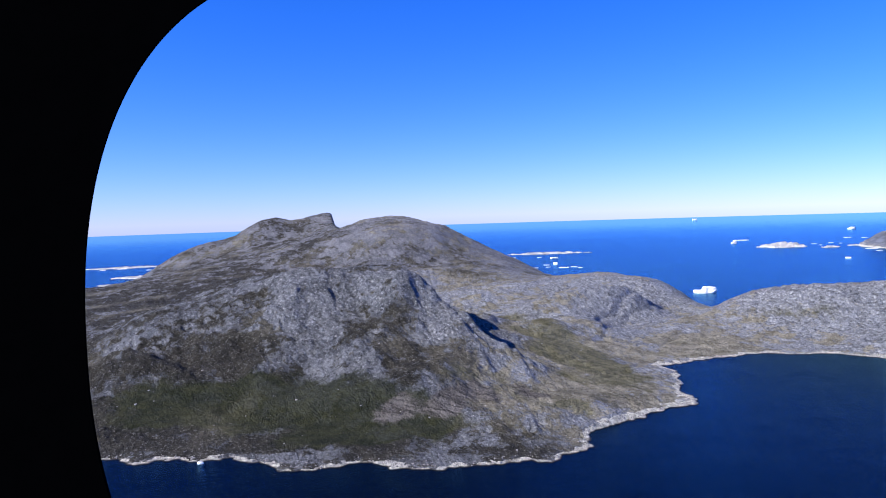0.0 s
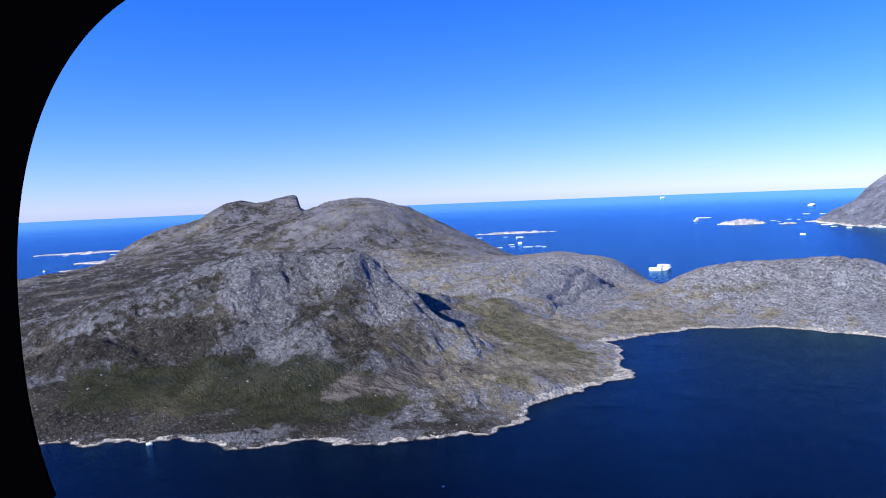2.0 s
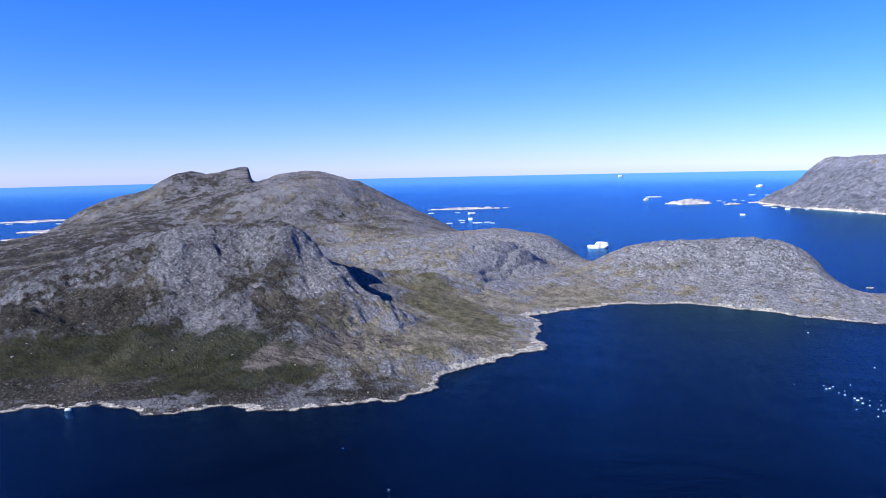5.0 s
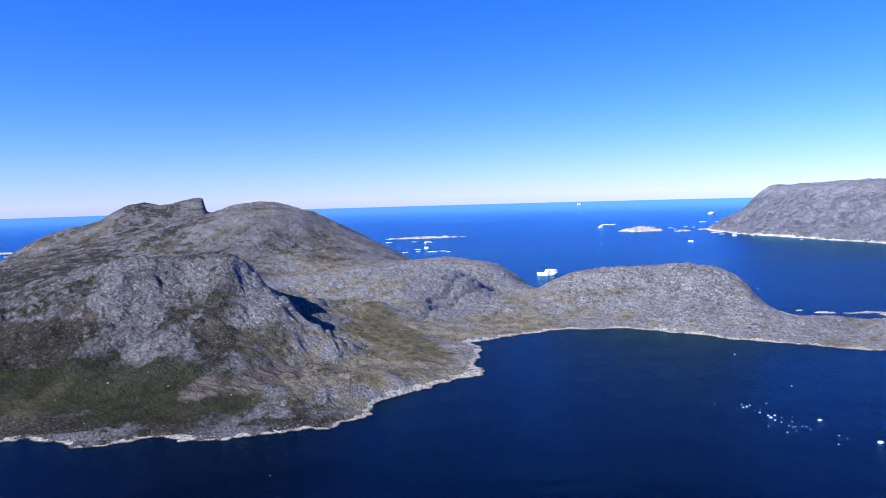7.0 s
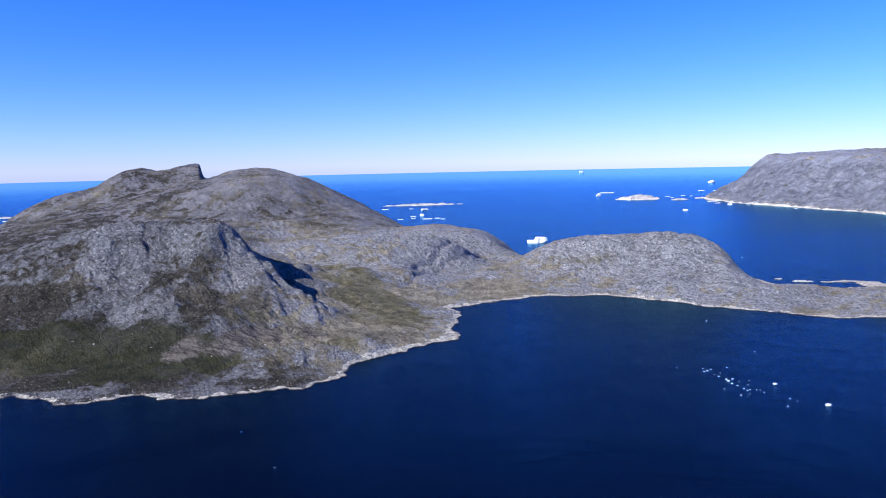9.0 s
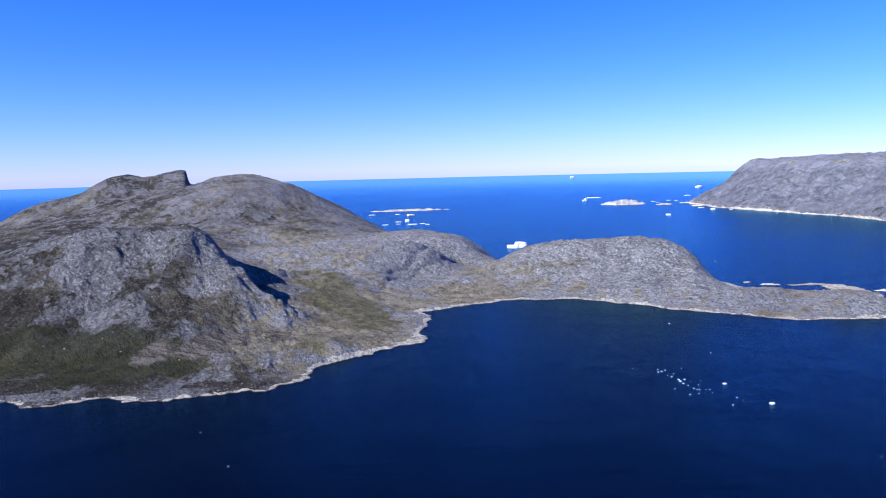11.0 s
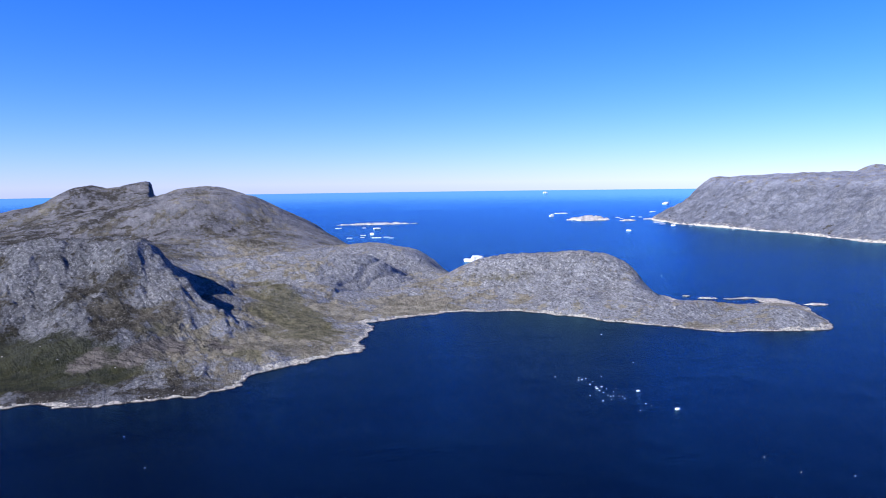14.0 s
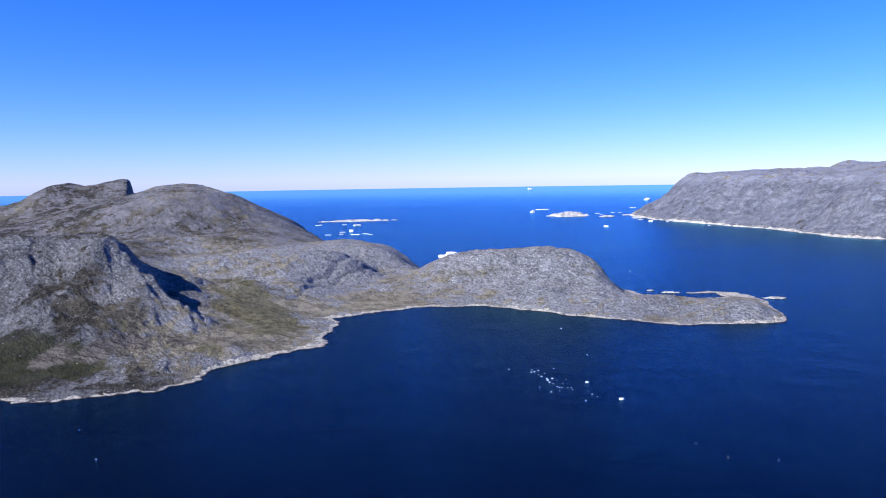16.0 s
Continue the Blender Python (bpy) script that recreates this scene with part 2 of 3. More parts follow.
def dark_trim_material():
    m, nodes, links, bsdf = material("black_cabin_trim")
    g = Graph(nodes, links)
    g.put(bsdf.inputs["Base Color"], g.mix(g.noise(0.3, 4), (0.0006, 0.0006, 0.0007), (0.0012, 0.0012, 0.0013)))
    bsdf.inputs["Roughness"].default_value = 1.0
    bsdf.inputs["Specular IOR Level"].default_value = 0.0
    return m


ROCK = rock_land("gneiss_and_heath")
# distance haze is painted into this base colour as a blue tint
FAR_ROCK = rock_land("haze_tinted_gneiss", 0.7, (0.096, 0.105, 0.134), (0.148, 0.160, 0.196), 0.35, 0.0, 1.8)
SKERRY_ROCK = rock_land("skerry_rock", 0.4, (0.22, 0.21, 0.20), (0.32, 0.31, 0.295), 0.4, 0.12, 1.6)
SEA, ICE, BOULDER, TRIM = sea_material(), ice_material(), boulder_material(), dark_trim_material()


# ---- building helpers ----
def mesh_object(name, verts, faces, mat, parent=None, label="", smooth_shading=True):
    data = bpy.data.meshes.new(name)
    verts, faces = np.asarray(verts, np.float32), np.asarray(faces, np.int32)
    data.vertices.add(len(verts))
    data.vertices.foreach_set("co", verts.ravel())
    sides = faces.shape[1]
    data.loops.add(faces.size)
    data.loops.foreach_set("vertex_index", faces.ravel())
    data.polygons.add(len(faces))
    data.polygons.foreach_set("loop_start", np.arange(0, faces.size, sides, dtype=np.int32))
    data.polygons.foreach_set("use_smooth", np.full(len(faces), smooth_shading))
    data.update(calc_edges=True)
    data.materials.append(mat)
    ob = new(name, data)
    if parent:
        ob.parent = parent
    if label:
        tagged(ob, label)
    return ob


def part(name, bm, mat, parent, label=""):
    data = bpy.data.meshes.new(name)
    bm.to_mesh(data)
    bm.free()
    data.materials.append(mat)
    ob = new(name, data)
    ob.parent = parent
    if label:
        tagged(ob, label)
    return ob


def layers(ob, **values):
    for name, v in values.items():
        ob.data.attributes.new(name, "FLOAT", "POINT").data.foreach_set("value", np.asarray(v, np.float32).ravel())


def inland(x, y, coast):
    """The distance from the shore line, positive on land."""
    corners = np.array(coast, float)
    d, inside = np.full(np.shape(x), 1e9), np.zeros(np.shape(x), bool)
    for (ax, ay), (bx, by) in zip(corners, np.roll(corners, -1, 0)):
        vx, vy = bx - ax, by - ay
        t = np.clip(((x - ax) * vx + (y - ay) * vy) / (vx * vx + vy * vy), 0, 1)
        d = np.minimum(d, np.hypot(x - ax - t * vx, y - ay - t * vy))
        crossed = (ay > y) != (by > y)
        inside ^= crossed & (x < (bx - ax) * (y - ay) / (by - ay + 1e-12) + ax)
    return np.where(inside, d, -d)


def grid_faces(rows, cols, keep):
    n = np.arange(rows * cols).reshape(rows, cols)
    quads = np.stack([n[:-1, :-1], n[:-1, 1:], n[1:, 1:], n[1:, :-1]], -1).reshape(-1, 4)
    return quads[keep.ravel()[quads].any(1)]


def blob(x, y, cx, cy, rx, ry, turn=0.0):
    c, s = math.cos(turn), math.sin(turn)
    u, v = (x - cx) * c + (y - cy) * s, -(x - cx) * s + (y - cy) * c
    return np.exp(-0.5 * ((u / rx) ** 2 + (v / ry) ** 2))


def along(x, y, points, width):
    """1 on a line through the points, falling to 0 beside it."""
    near = np.full(np.shape(x), 1e9)
    for (ax, ay), (bx, by) in zip(points, points[1:]):
        vx, vy = bx - ax, by - ay
        t = np.clip(((x - ax) * vx + (y - ay) * vy) / (vx * vx + vy * vy), 0, 1)
        near = np.minimum(near, np.hypot(x - ax - t * vx, y - ay - t * vy))
    return np.exp(-((near / width) ** 2))


def slope_of(z, x, y):
    """How steep each grid point is, as rise over run."""
    dxr, dyr, dzr = (np.gradient(v, axis=0) for v in (x, y, z))
    dxc, dyc, dzc = (np.gradient(v, axis=1) for v in (x, y, z))
    det = dxr * dyc - dxc * dyr
    return np.hypot((dzr * dyc - dzc * dyr) / det, (dxr * dzc - dxc * dzr) / det)


# ---- the sea ----
def build_sea():
    rings = np.concatenate([[0.0], np.geomspace(40, 4960, 60)])
    turns = np.linspace(0, 2 * np.pi, 180, endpoint=False)
    verts = [(r * math.cos(q), r * math.sin(q), 0.0) for r in rings[1:] for q in turns] + [(0, 0, 0)]
    faces = []
    n = len(turns)
    for k in range(len(rings) - 2):
        for j in range(n):
            faces.append((k * n + j, (k + 1) * n + j, (k + 1) * n + (j + 1) % n, k * n + (j + 1) % n))
    data = bpy.data.meshes.new("water")
    data.from_pydata(verts, [], faces + [(len(verts) - 1, j, (j + 1) % n) for j in range(n)])
    data.materials.append(SEA)
    return tagged(new("water", data), "deep blue calm Arctic sea reaching the horizon", "sea", kind="structure")


build_sea()

# ---- the main island ----
SOUTH_SHORE = [(-420, 330), (-330, 250), (-230, 205), (-150, 182), (-95, 176), (-77, 174), (-54, 174), (-44, 169), (-39, 164),
               (-33, 166), (-22, 167.5), (-11, 164.5), (4, 163.5), (18, 167), (25, 165), (30, 168), (36, 175), (34, 181)]
BAY_SHORE = [(43, 190), (53, 199), (64, 206.5), (74, 210), (75.5, 226), (84, 254), (79.5, 261), (91, 268), (105, 276), (118, 279),
             (133, 279), (152, 276.5), (169, 261), (182, 244.5), (193, 233), (208, 220)]
SPIT_SHORE = [(222, 210), (241, 206.5), (256, 203.5), (264, 209), (273, 216), (277, 230), (286, 249), (290, 263), (287, 274), (277, 283),
              (264, 282), (265, 279.5), (279, 277.5), (273, 266), (257, 263.5), (250, 272), (243, 277.5), (238, 280)]
NORTH_SHORE = [(241, 293), (228, 318), (212, 340), (195, 362), (172, 385), (152, 392), (146, 415), (142, 450), (132, 490), (112, 540),
               (96, 610), (80, 700), (74, 790), (66, 860), (40, 960), (0, 1080), (-90, 1190), (-200, 1230), (-300, 1150), (-340, 1000),
               (-352, 860), (-330, 760), (-322, 690), (-335, 640), (-400, 560), (-450, 450)]
COAST = SOUTH_SHORE + BAY_SHORE + SPIT_SHORE + NORTH_SHORE
HILLS = []


def hill(x, y, height, left, right, front, back, turn=0.0):
    """A rounded summit with its own run-out on each of four sides."""
    HILLS.append((x, y, height, left, right, front, back, turn))


hill(-164.5, 1030.0, 32.1, 24.6, 2.1, 142.5, 70.4, 0.18)
hill(-217.4, 974.5, 29.1, 12.9, 21.1, 99.5, 75.1, 0.03)
hill(-42.0, 743.6, 31.2, 55.1, 50.1, 113.3, 73.8, 0.45)
hill(-156.3, 849.0, 32.8, 64.1, 214.6, 190.8, 119.1, -0.10)
hill(-265.9, 810.1, 27.5, 45.2, 123.6, 31.3, 177.5, 0.48)
hill(-22.6, 613.3, 11.1, 66.0, 20.8, 26.9, 57.0, -0.21)
hill(-263.5, 706.3, 2.2, 74.2, 38.0, 69.3, 58.7, -0.21)
hill(-11.8, 279.7, 13.4, 12.2, 8.2, 13.0, 35.3, 0.35)
hill(-53.2, 322.4, 18.2, 29.0, 43.4, 59.3, 52.4, -1.93)
hill(-107.1, 284.9, 11.5, 88.2, 26.4, 51.1, 20.8, 2.50)
hill(-29.6, 238.7, 3.7, 9.9, 20.6, 15.8, 18.9, 0.71)
hill(-53.3, 286.5, 9.1, 20.7, 8.5, 17.9, 28.1, -1.91)
hill(1.1, 251.6, 9.9, 25.8, 21.2, 14.9, 8.5, -0.69)
hill(-3.8, 214.0, 1.6, 35.4, 9.6, 5.8, 24.5, 0.11)
hill(-176.6, 335.3, 4.3, 81.3, 71.2, 59.6, 91.4, 0.05)
hill(57.0, 319.4, 2.2, 34.4, 14.5, 50.5, 20.2, 0.09)
hill(126.3, 410.7, 19.0, 40.4, 32.1, 16.4, 57.0, 0.40)
hill(35.2, 406.0, 13.7, 44.3, 48.8, 18.7, 39.5, 0.65)
hill(89.0, 359.0, 22.1, 37.0, 17.6, 10.7, 20.9, 0.26)
hill(117.7, 334.6, 4.4, 29.9, 36.6, 13.8, 8.6, 0.47)
hill(182.3, 312.9, 18.6, 42.1, 25.4, 10.9, 11.5, -0.76)
hill(169.4, 355.8, 6.9, 19.9, 30.6, 40.9, 10.4, 0.33)
hill(213.3, 295.2, 16.4, 18.1, 11.6, 11.7, 13.2, -0.07)
hill(257.9, 232.3, 4.3, 17.3, 14.6, 15.0, 7.5, 0.59)
hill(223.5, 245.5, 5.0, 18.0, 28.2, 5.0, 10.1, 0.30)
hill(-50.9, 449.5, 14.3, 86.5, 27.9, 107.1, 188.4, 0.08)
hill(108.5, 378.6, 7.9, 10.5, 21.0, 6.8, 12.5, -0.30)
hill(20.7, 507.1, 3.2, 35.3, 43.8, 14.7, 37.1, -0.35)
hill(191.4, 290.9, 0.4, 14.6, 16.1, 13.7, 10.6, -0.07)
hill(93.8, 367.0, -0.6, 17.0, 16.6, 16.8, 16.6, 0.03)
hill(82.3, 376.9, -5.7, 11.1, 36.2, 13.8, 10.8, -0.27)
hill(57.8, 285.4, 0.7, 14.2, 14.8, 13.3, 6.7, -0.38)
hill(-4.6, 215.4, 3.3, 10.1, 20.2, 8.1, 7.1, 0.92)
hill(-43.7, 227.5, -4.1, 5.7, 6.8, 15.1, 6.9, -0.09)
hill(-19.0, 260.6, 3.2, 5.0, 10.5, 9.1, 7.5, 0.18)
hill(19.3, 268.6, 2.6, 5.0, 9.8, 12.8, 15.5, -0.39)
hill(-36.8, 199.9, -4.7, 30.4, 43.9, 13.0, 5.2, -0.33)
hill(-107.8, 240.5, 8.9, 20.0, 20.6, 17.9, 5.0, -0.52)
hill(207.3, 268.0, 8.7, 5.0, 9.9, 13.6, 9.0, -0.49)
hill(-2.9, 632.8, 5.3, 51.8, 30.9, 29.5, 28.4, 0.15)
hill(-123.8, 671.8, 6.1, 29.9, 51.8, 40.9, 32.7, -0.39)
hill(-90.9, 575.7, -8.1, 38.7, 26.5, 41.7, 39.4, 0.22)
hill(234.7, 275.1, -0.4, 9.6, 10.0, 10.0, 10.0, -0.01)
hill(-64.6, 267.6, 3.2, 6.8, 15.5, 7.5, 10.7, -0.08)
hill(-3.4, 513.2, 8.5, 15.4, 36.9, 19.7, 43.2, -0.30)
hill(257.2, 212.6, 6.3, 10.2, 10.0, 10.0, 9.5, -0.03)
hill(10.9, 258.8, 2.1, 10.2, 11.7, 5.0, 5.8, 0.86)
hill(180.3, 268.5, 8.7, 11.9, 9.6, 12.2, 12.0, -0.26)
hill(187.7, 321.0, 0.5, 8.0, 9.1, 6.8, 8.8, -0.03)
hill(167.9, 308.0, 1.6, 7.3, 5.4, 8.1, 10.4, 0.12)
hill(111.0, 343.6, 0.9, 14.8, 11.4, 7.0, 6.7, 0.38)
hill(-10.1, 247.1, -1.9, 5.0, 5.9, 10.5, 6.9, 0.41)
hill(148.3, 327.5, 0.8, 9.0, 10.4, 7.4, 11.3, 0.03)
hill(87.2, 405.9, 4.8, 27.6, 11.7, 8.0, 7.3, 0.23)
hill(17.6, 295.3, 1.7, 5.0, 5.4, 5.1, 5.0, 0.35)


def swell(x, y, height, reach):
    """A small round rise, or a hollow where the height is negative."""
    hill(x, y, height, reach, reach, reach, reach)


swell(-24.6, 302.0, -0.4, 9)
swell(11.6, 261.4, 2.2, 9)
swell(22.0, 232.8, -0.7, 8)
swell(28.5, 236.0, 0.9, 8)
swell(-26.1, 253.2, -2.3, 8)
swell(-64.1, 269.8, -1.4, 9)
swell(-26.7, 213.0, 1.6, 8)
swell(38.9, 377.4, 1.3, 11)
swell(53.4, 314.7, 0.3, 9)
swell(14.3, 249.2, -2.3, 8)
swell(-33.5, 272.2, -1.2, 9)
swell(-44.6, 240.4, 0.5, 8)
swell(43.5, 298.7, 6.7, 9)
swell(-38.8, 280.9, 1.0, 9)
swell(-12.4, 270.1, 0.7, 9)
swell(-74.2, 268.7, 1.7, 9)
swell(-53.1, 268.0, 1.5, 9)
swell(-43.1, 270.5, -0.7, 9)
swell(-19.7, 259.5, 1.7, 8)
swell(-8.8, 257.6, -2.5, 8)
swell(1.9, 253.6, 1.2, 8)
swell(-64.9, 251.9, 0.4, 8)
swell(-53.6, 253.7, -1.7, 8)
swell(-39.6, 245.8, 0.3, 8)
swell(-26.8, 231.8, 1.1, 8)
swell(-13.9, 247.0, 2.0, 8)
swell(-3.5, 244.3, -1.7, 8)
swell(6.8, 242.1, 0.7, 8)
swell(16.0, 234.8, 1.6, 8)
swell(6.0, 224.2, -1.2, 8)
swell(-3.7, 214.1, 1.6, 8)
swell(-22.3, 218.0, -1.7, 8)
swell(-45.4, 230.4, -0.7, 8)
swell(-66.4, 233.6, 1.6, 8)
swell(12.9, 202.1, -0.3, 8)
swell(21.7, 194.7, 1.7, 8)
swell(26.7, 182.6, -1.2, 8)
swell(34.3, 215.6, -0.6, 8)
swell(42.4, 195.4, 5.7, 8)
swell(58.1, 222.7, 0.9, 8)
swell(17.4, 299.5, 4.4, 9)
swell(35.7, 268.9, 2.9, 9)
swell(48.5, 253.7, 0.9, 8)
swell(63.1, 308.1, 2.2, 9)
swell(79.0, 305.9, 1.5, 9)
swell(78.8, 341.1, 0.8, 11)
swell(64.6, 376.8, -2.5, 11)
swell(49.8, 341.9, 2.9, 11)
swell(73.4, 396.5, -0.4, 11)
swell(95.8, 365.9, -0.9, 11)
swell(112.5, 370.4, -3.6, 11)
swell(117.9, 378.6, 5.0, 11)
swell(164.9, 332.9, 0.7, 11)
swell(200.7, 305.9, 0.6, 9)
swell(210.2, 262.8, -1.0, 9)
swell(196.7, 287.5, -0.7, 9)
swell(178.4, 308.7, -0.8, 9)
swell(172.8, 267.1, 0.5, 9)
swell(-112.3, 277.5, 0.7, 9)
swell(-94.7, 265.1, -1.5, 9)
swell(-83.0, 268.7, -1.0, 9)
swell(-102.1, 242.2, 0.5, 8)
swell(-91.0, 242.7, -1.9, 8)
swell(-74.4, 227.9, -0.7, 8)
swell(225.4, 241.1, -0.9, 8)
swell(264.3, 233.1, -0.3, 8)
swell(259.7, 213.1, 0.4, 8)
swell(223.8, 229.2, -1.1, 8)
swell(204.5, 277.2, 0.5, 9)
swell(189.8, 276.0, -1.0, 9)
swell(175.0, 335.0, -1.1, 11)
swell(190.0, 324.0, 1.3, 11)
swell(205.0, 312.0, -0.6, 9)
swell(160.0, 345.0, -0.3, 11)
swell(150.0, 352.0, 0.5, 11)
swell(60.0, 322.0, 4.2, 11)
swell(100.0, 385.0, -0.9, 11)
swell(118.0, 392.0, -0.3, 11)
swell(-10.0, 290.0, 0.9, 9)
swell(-20.0, 320.0, 2.0, 11)
swell(2.6, 496.2, -0.4, 32)
swell(-26.8, 554.6, -1.2, 32)
swell(-61.7, 671.6, -0.5, 32)
swell(-42.5, 588.5, 0.7, 32)
swell(-185.2, 688.9, -0.8, 32)


GULLIES = [[(-70, 282), (-72, 257), (-70, 225), (-62, 205)], [(-26, 262), (-14, 245), (-5, 234)], [(-130, 262), (-110, 220)]]
RIBS = [[(-62, 280), (-58, 262), (-48, 240), (-40, 231)], [(-49, 269), (-36, 247), (-23, 222)], [(-12, 277), (-2, 266), (14, 245), (25, 236)], [(-96, 300), (-75, 292), (-55, 288)]]
LEDGES = [[(43, 316), (52, 300), (65, 296)], [(61, 286), (85, 336), (114, 364)], [(73, 268), (90, 292), (108, 316)], [(27, 350), (37, 308)],
          [(57, 241), (70, 246)], [(147, 281), (160, 291), (167, 295)], [(70, 330), (92, 352), (104, 380)], [(95, 330), (118, 348)]]
PALE_STREAK = [(-66, 735), (-71, 720), (-73, 675), (-87, 632), (-98, 612)]
RUNNELS = [[(3, 214), (13, 194), (20, 180)], [(14, 220), (27, 205), (37, 195)], [(30, 240), (45, 222), (52, 205)], [(36, 262), (55, 236), (66, 220)], [(32, 290), (50, 262), (66, 240)]]


SCARPS = [([(-4, 269), (0, 263), (5, 258), (9, 254)], 1.6, 6.0), ([(11, 251), (17, 242), (23, 234), (26, 229)], 0.9, 0.0),
          ([(211, 302), (217, 291), (221, 281), (223, 271)], 0.8, 4.0), ([(124, 420), (133, 404), (141, 388)], 0.8, 4.5)]


def scarp(x, y, points, lift, drop):
    """A cliff along a line: the ground rises a little before the edge and falls away past it, on the line's right-hand side as it runs south."""
    near, side = np.full(np.shape(x), 1e9), np.zeros(np.shape(x))
    for (ax, ay), (bx, by) in zip(points, points[1:]):
        vx, vy = bx - ax, by - ay
        run = math.hypot(vx, vy)
        t = np.clip(((x - ax) * vx + (y - ay) * vy) / run ** 2, 0, 1)
        gap = np.hypot(x - ax - t * vx, y - ay - t * vy)
        east = (vx * (y - ay) - vy * (x - ax)) / run
        side, near = np.where(gap < near, east, side), np.minimum(gap, near)
    over = smooth(-0.3, 1.6, side)
    return lift * (1 - over) * np.exp(-((near / 7) ** 2)) - drop * over * np.exp(-((near / 10) ** 2))


def island_height(x, y, d):
    z = np.zeros(np.shape(x))
    for cx, cy, top, rl, rr, rf, rb, turn in HILLS:
        c, s = math.cos(turn), math.sin(turn)
        u, v = (x - cx) * c + (y - cy) * s, -(x - cx) * s + (y - cy) * c
        z = z + top * np.exp(-0.5 * ((u / np.where(u < 0, rl, rr)) ** 2 + (v / np.where(v < 0, rf, rb)) ** 2))
    c, s = math.cos(0.18), math.sin(0.18)
    u, v = (x + 164.5) * c + (y - 1030) * s, -(x + 164.5) * s + (y - 1030) * c
    z = z + 5.5 * smooth(-42, -18, u) * smooth(1.5, -1.5, u) * np.exp(-0.5 * (v / 60) ** 2)      # the crag's flat top
    wx, wy = x + 2.5 * fractal(x, y, 12, 3, 93), y + 2.5 * fractal(x, y, 12, 3, 94)
    for some, depth, width in ((GULLIES, -1.6, 6.0), (RIBS, 0.9, 5.0), (LEDGES, -1.0, 1.5), (RUNNELS, -0.5, 2.5)):
        for line in some:
            z = z + depth * along(wx, wy, line, width)
    for line, lift, drop in SCARPS:
        z = z + scarp(wx, wy, line, lift, drop)
    up = np.maximum(d, 0)
    return (1 - np.exp(-up / 16)) * z + 0.10 * np.minimum(up, 25) * np.exp(-up / 60) + np.minimum(d, 0) * 0.35


def ground_cover(x, y, d):
    """Where grass, heath, stone fans and bare pale bedrock lie on the main island."""
    def spots(strength, places):
        return strength * sum(blob(x, y, *place) for place in places)

    warp_x, warp_y = x + 7 * fractal(x, y, 24, 4, 83), y + 7 * fractal(x, y, 24, 4, 84)
    near_x, near_y = x + 2 * fractal(x, y, 7, 3, 86), y + 2 * fractal(x, y, 7, 3, 87)
    fans = sum(blob(near_x, near_y, *place) for place in ((0.5, 200, 4.8, 7.0, -0.5), (11.5, 207, 2.8, 8.0, 0.6), (-14.8, 199, 4.8, 4.5, 0.0), (25, 212, 2.0, 7, 0.7)))
    x, y = warp_x, warp_y
    grass = spots(0.95, ((-52, 212, 26, 8, -0.15), (-30, 204, 15, 6), (-62, 205, 24, 8), (-20, 189, 20, 5))) + spots(0.6, ((-84, 212, 18, 10), (-8, 194, 10, 5), (4, 216, 7, 3)))
    grass = grass + spots(0.62, ((40, 290, 8, 24, 0.2), (48, 264, 9, 18, -0.1), (31, 330, 7, 18, 0.1), (55, 240, 10, 10, -0.5))) + spots(0.4, ((62, 228, 12, 8), (86, 282, 14, 4, -0.1)))
    grass = grass + spots(0.45, ((165, 308, 22, 3, -0.75), (150, 322, 12, 4, -0.6))) + 0.25 * fractal(x, y, 22, 3, 81)
    outcrop = spots(0.48, ((-55, 252, 9, 12, 0.4), (-42, 243, 6, 8, 0.3), (-82, 300, 20, 6, -0.5), (-24, 274, 12, 6, -0.2), (-8, 262, 7, 10, 0.5), (0, 252, 5, 9, 0.5),
                          (-63, 270, 9, 8), (-25, 214, 9, 5, -0.6), (-33, 224, 6, 4)))
    outcrop = outcrop + spots(0.45, ((14, 240, 6, 9, 0.8), (-92, 280, 14, 10, -0.5), (-101, 262, 10, 8), (58, 305, 7, 2.5, -0.4), (160, 328, 20, 6, -0.75), (190, 300, 18, 6, -0.75),
                                     (76, 400, 24, 5, 0.1), (64, 412, 12, 6), (-100, 690, 30, 14, 0.6), (-30, 690, 26, 20), (20, 470, 40, 10), (40, 520, 30, 10), (100, 350, 8, 4, 0.8)))
    outcrop = outcrop + spots(0.28, ((2, 183, 14, 5, 0.1), (25, 183, 9, 7), (-30, 178, 14, 3), (45, 200, 8, 5, 0.7), (62, 236, 8, 6), (246, 232, 14, 5), (228, 240, 8, 5)))
    outcrop = outcrop + 0.12 + 0.7 * fractal(x, y, 14, 4, 88)
    heath = 0.34 + 0.12 * smooth(-40, -100, x) + spots(0.34, ((-90, 225, 34, 14), (-74, 240, 9, 14, 0.3), (105, 300, 16, 10), (92, 284, 16, 6), (-24, 244, 7, 12, 0.3), (-12, 228, 10, 8)))
    heath = heath + spots(0.45, ((92, 280, 18, 5, -0.1), (116, 279, 16, 4), (70, 262, 8, 10), (105, 300, 18, 8))) + spots(0.3, ((-8, 221, 12, 4), (45, 260, 16, 30), (35, 225, 18, 8), (-70, 184, 50, 8), (-24, 182, 26, 5), (30, 208, 20, 8), (55, 205, 12, 6)))
    heath = heath + spots(0.2, ((-95, 345, 55, 24), (-190, 420, 60, 60), (-20, 340, 30, 14), (-15, 500, 90, 40), (-230, 560, 80, 130), (30, 450, 60, 25)))
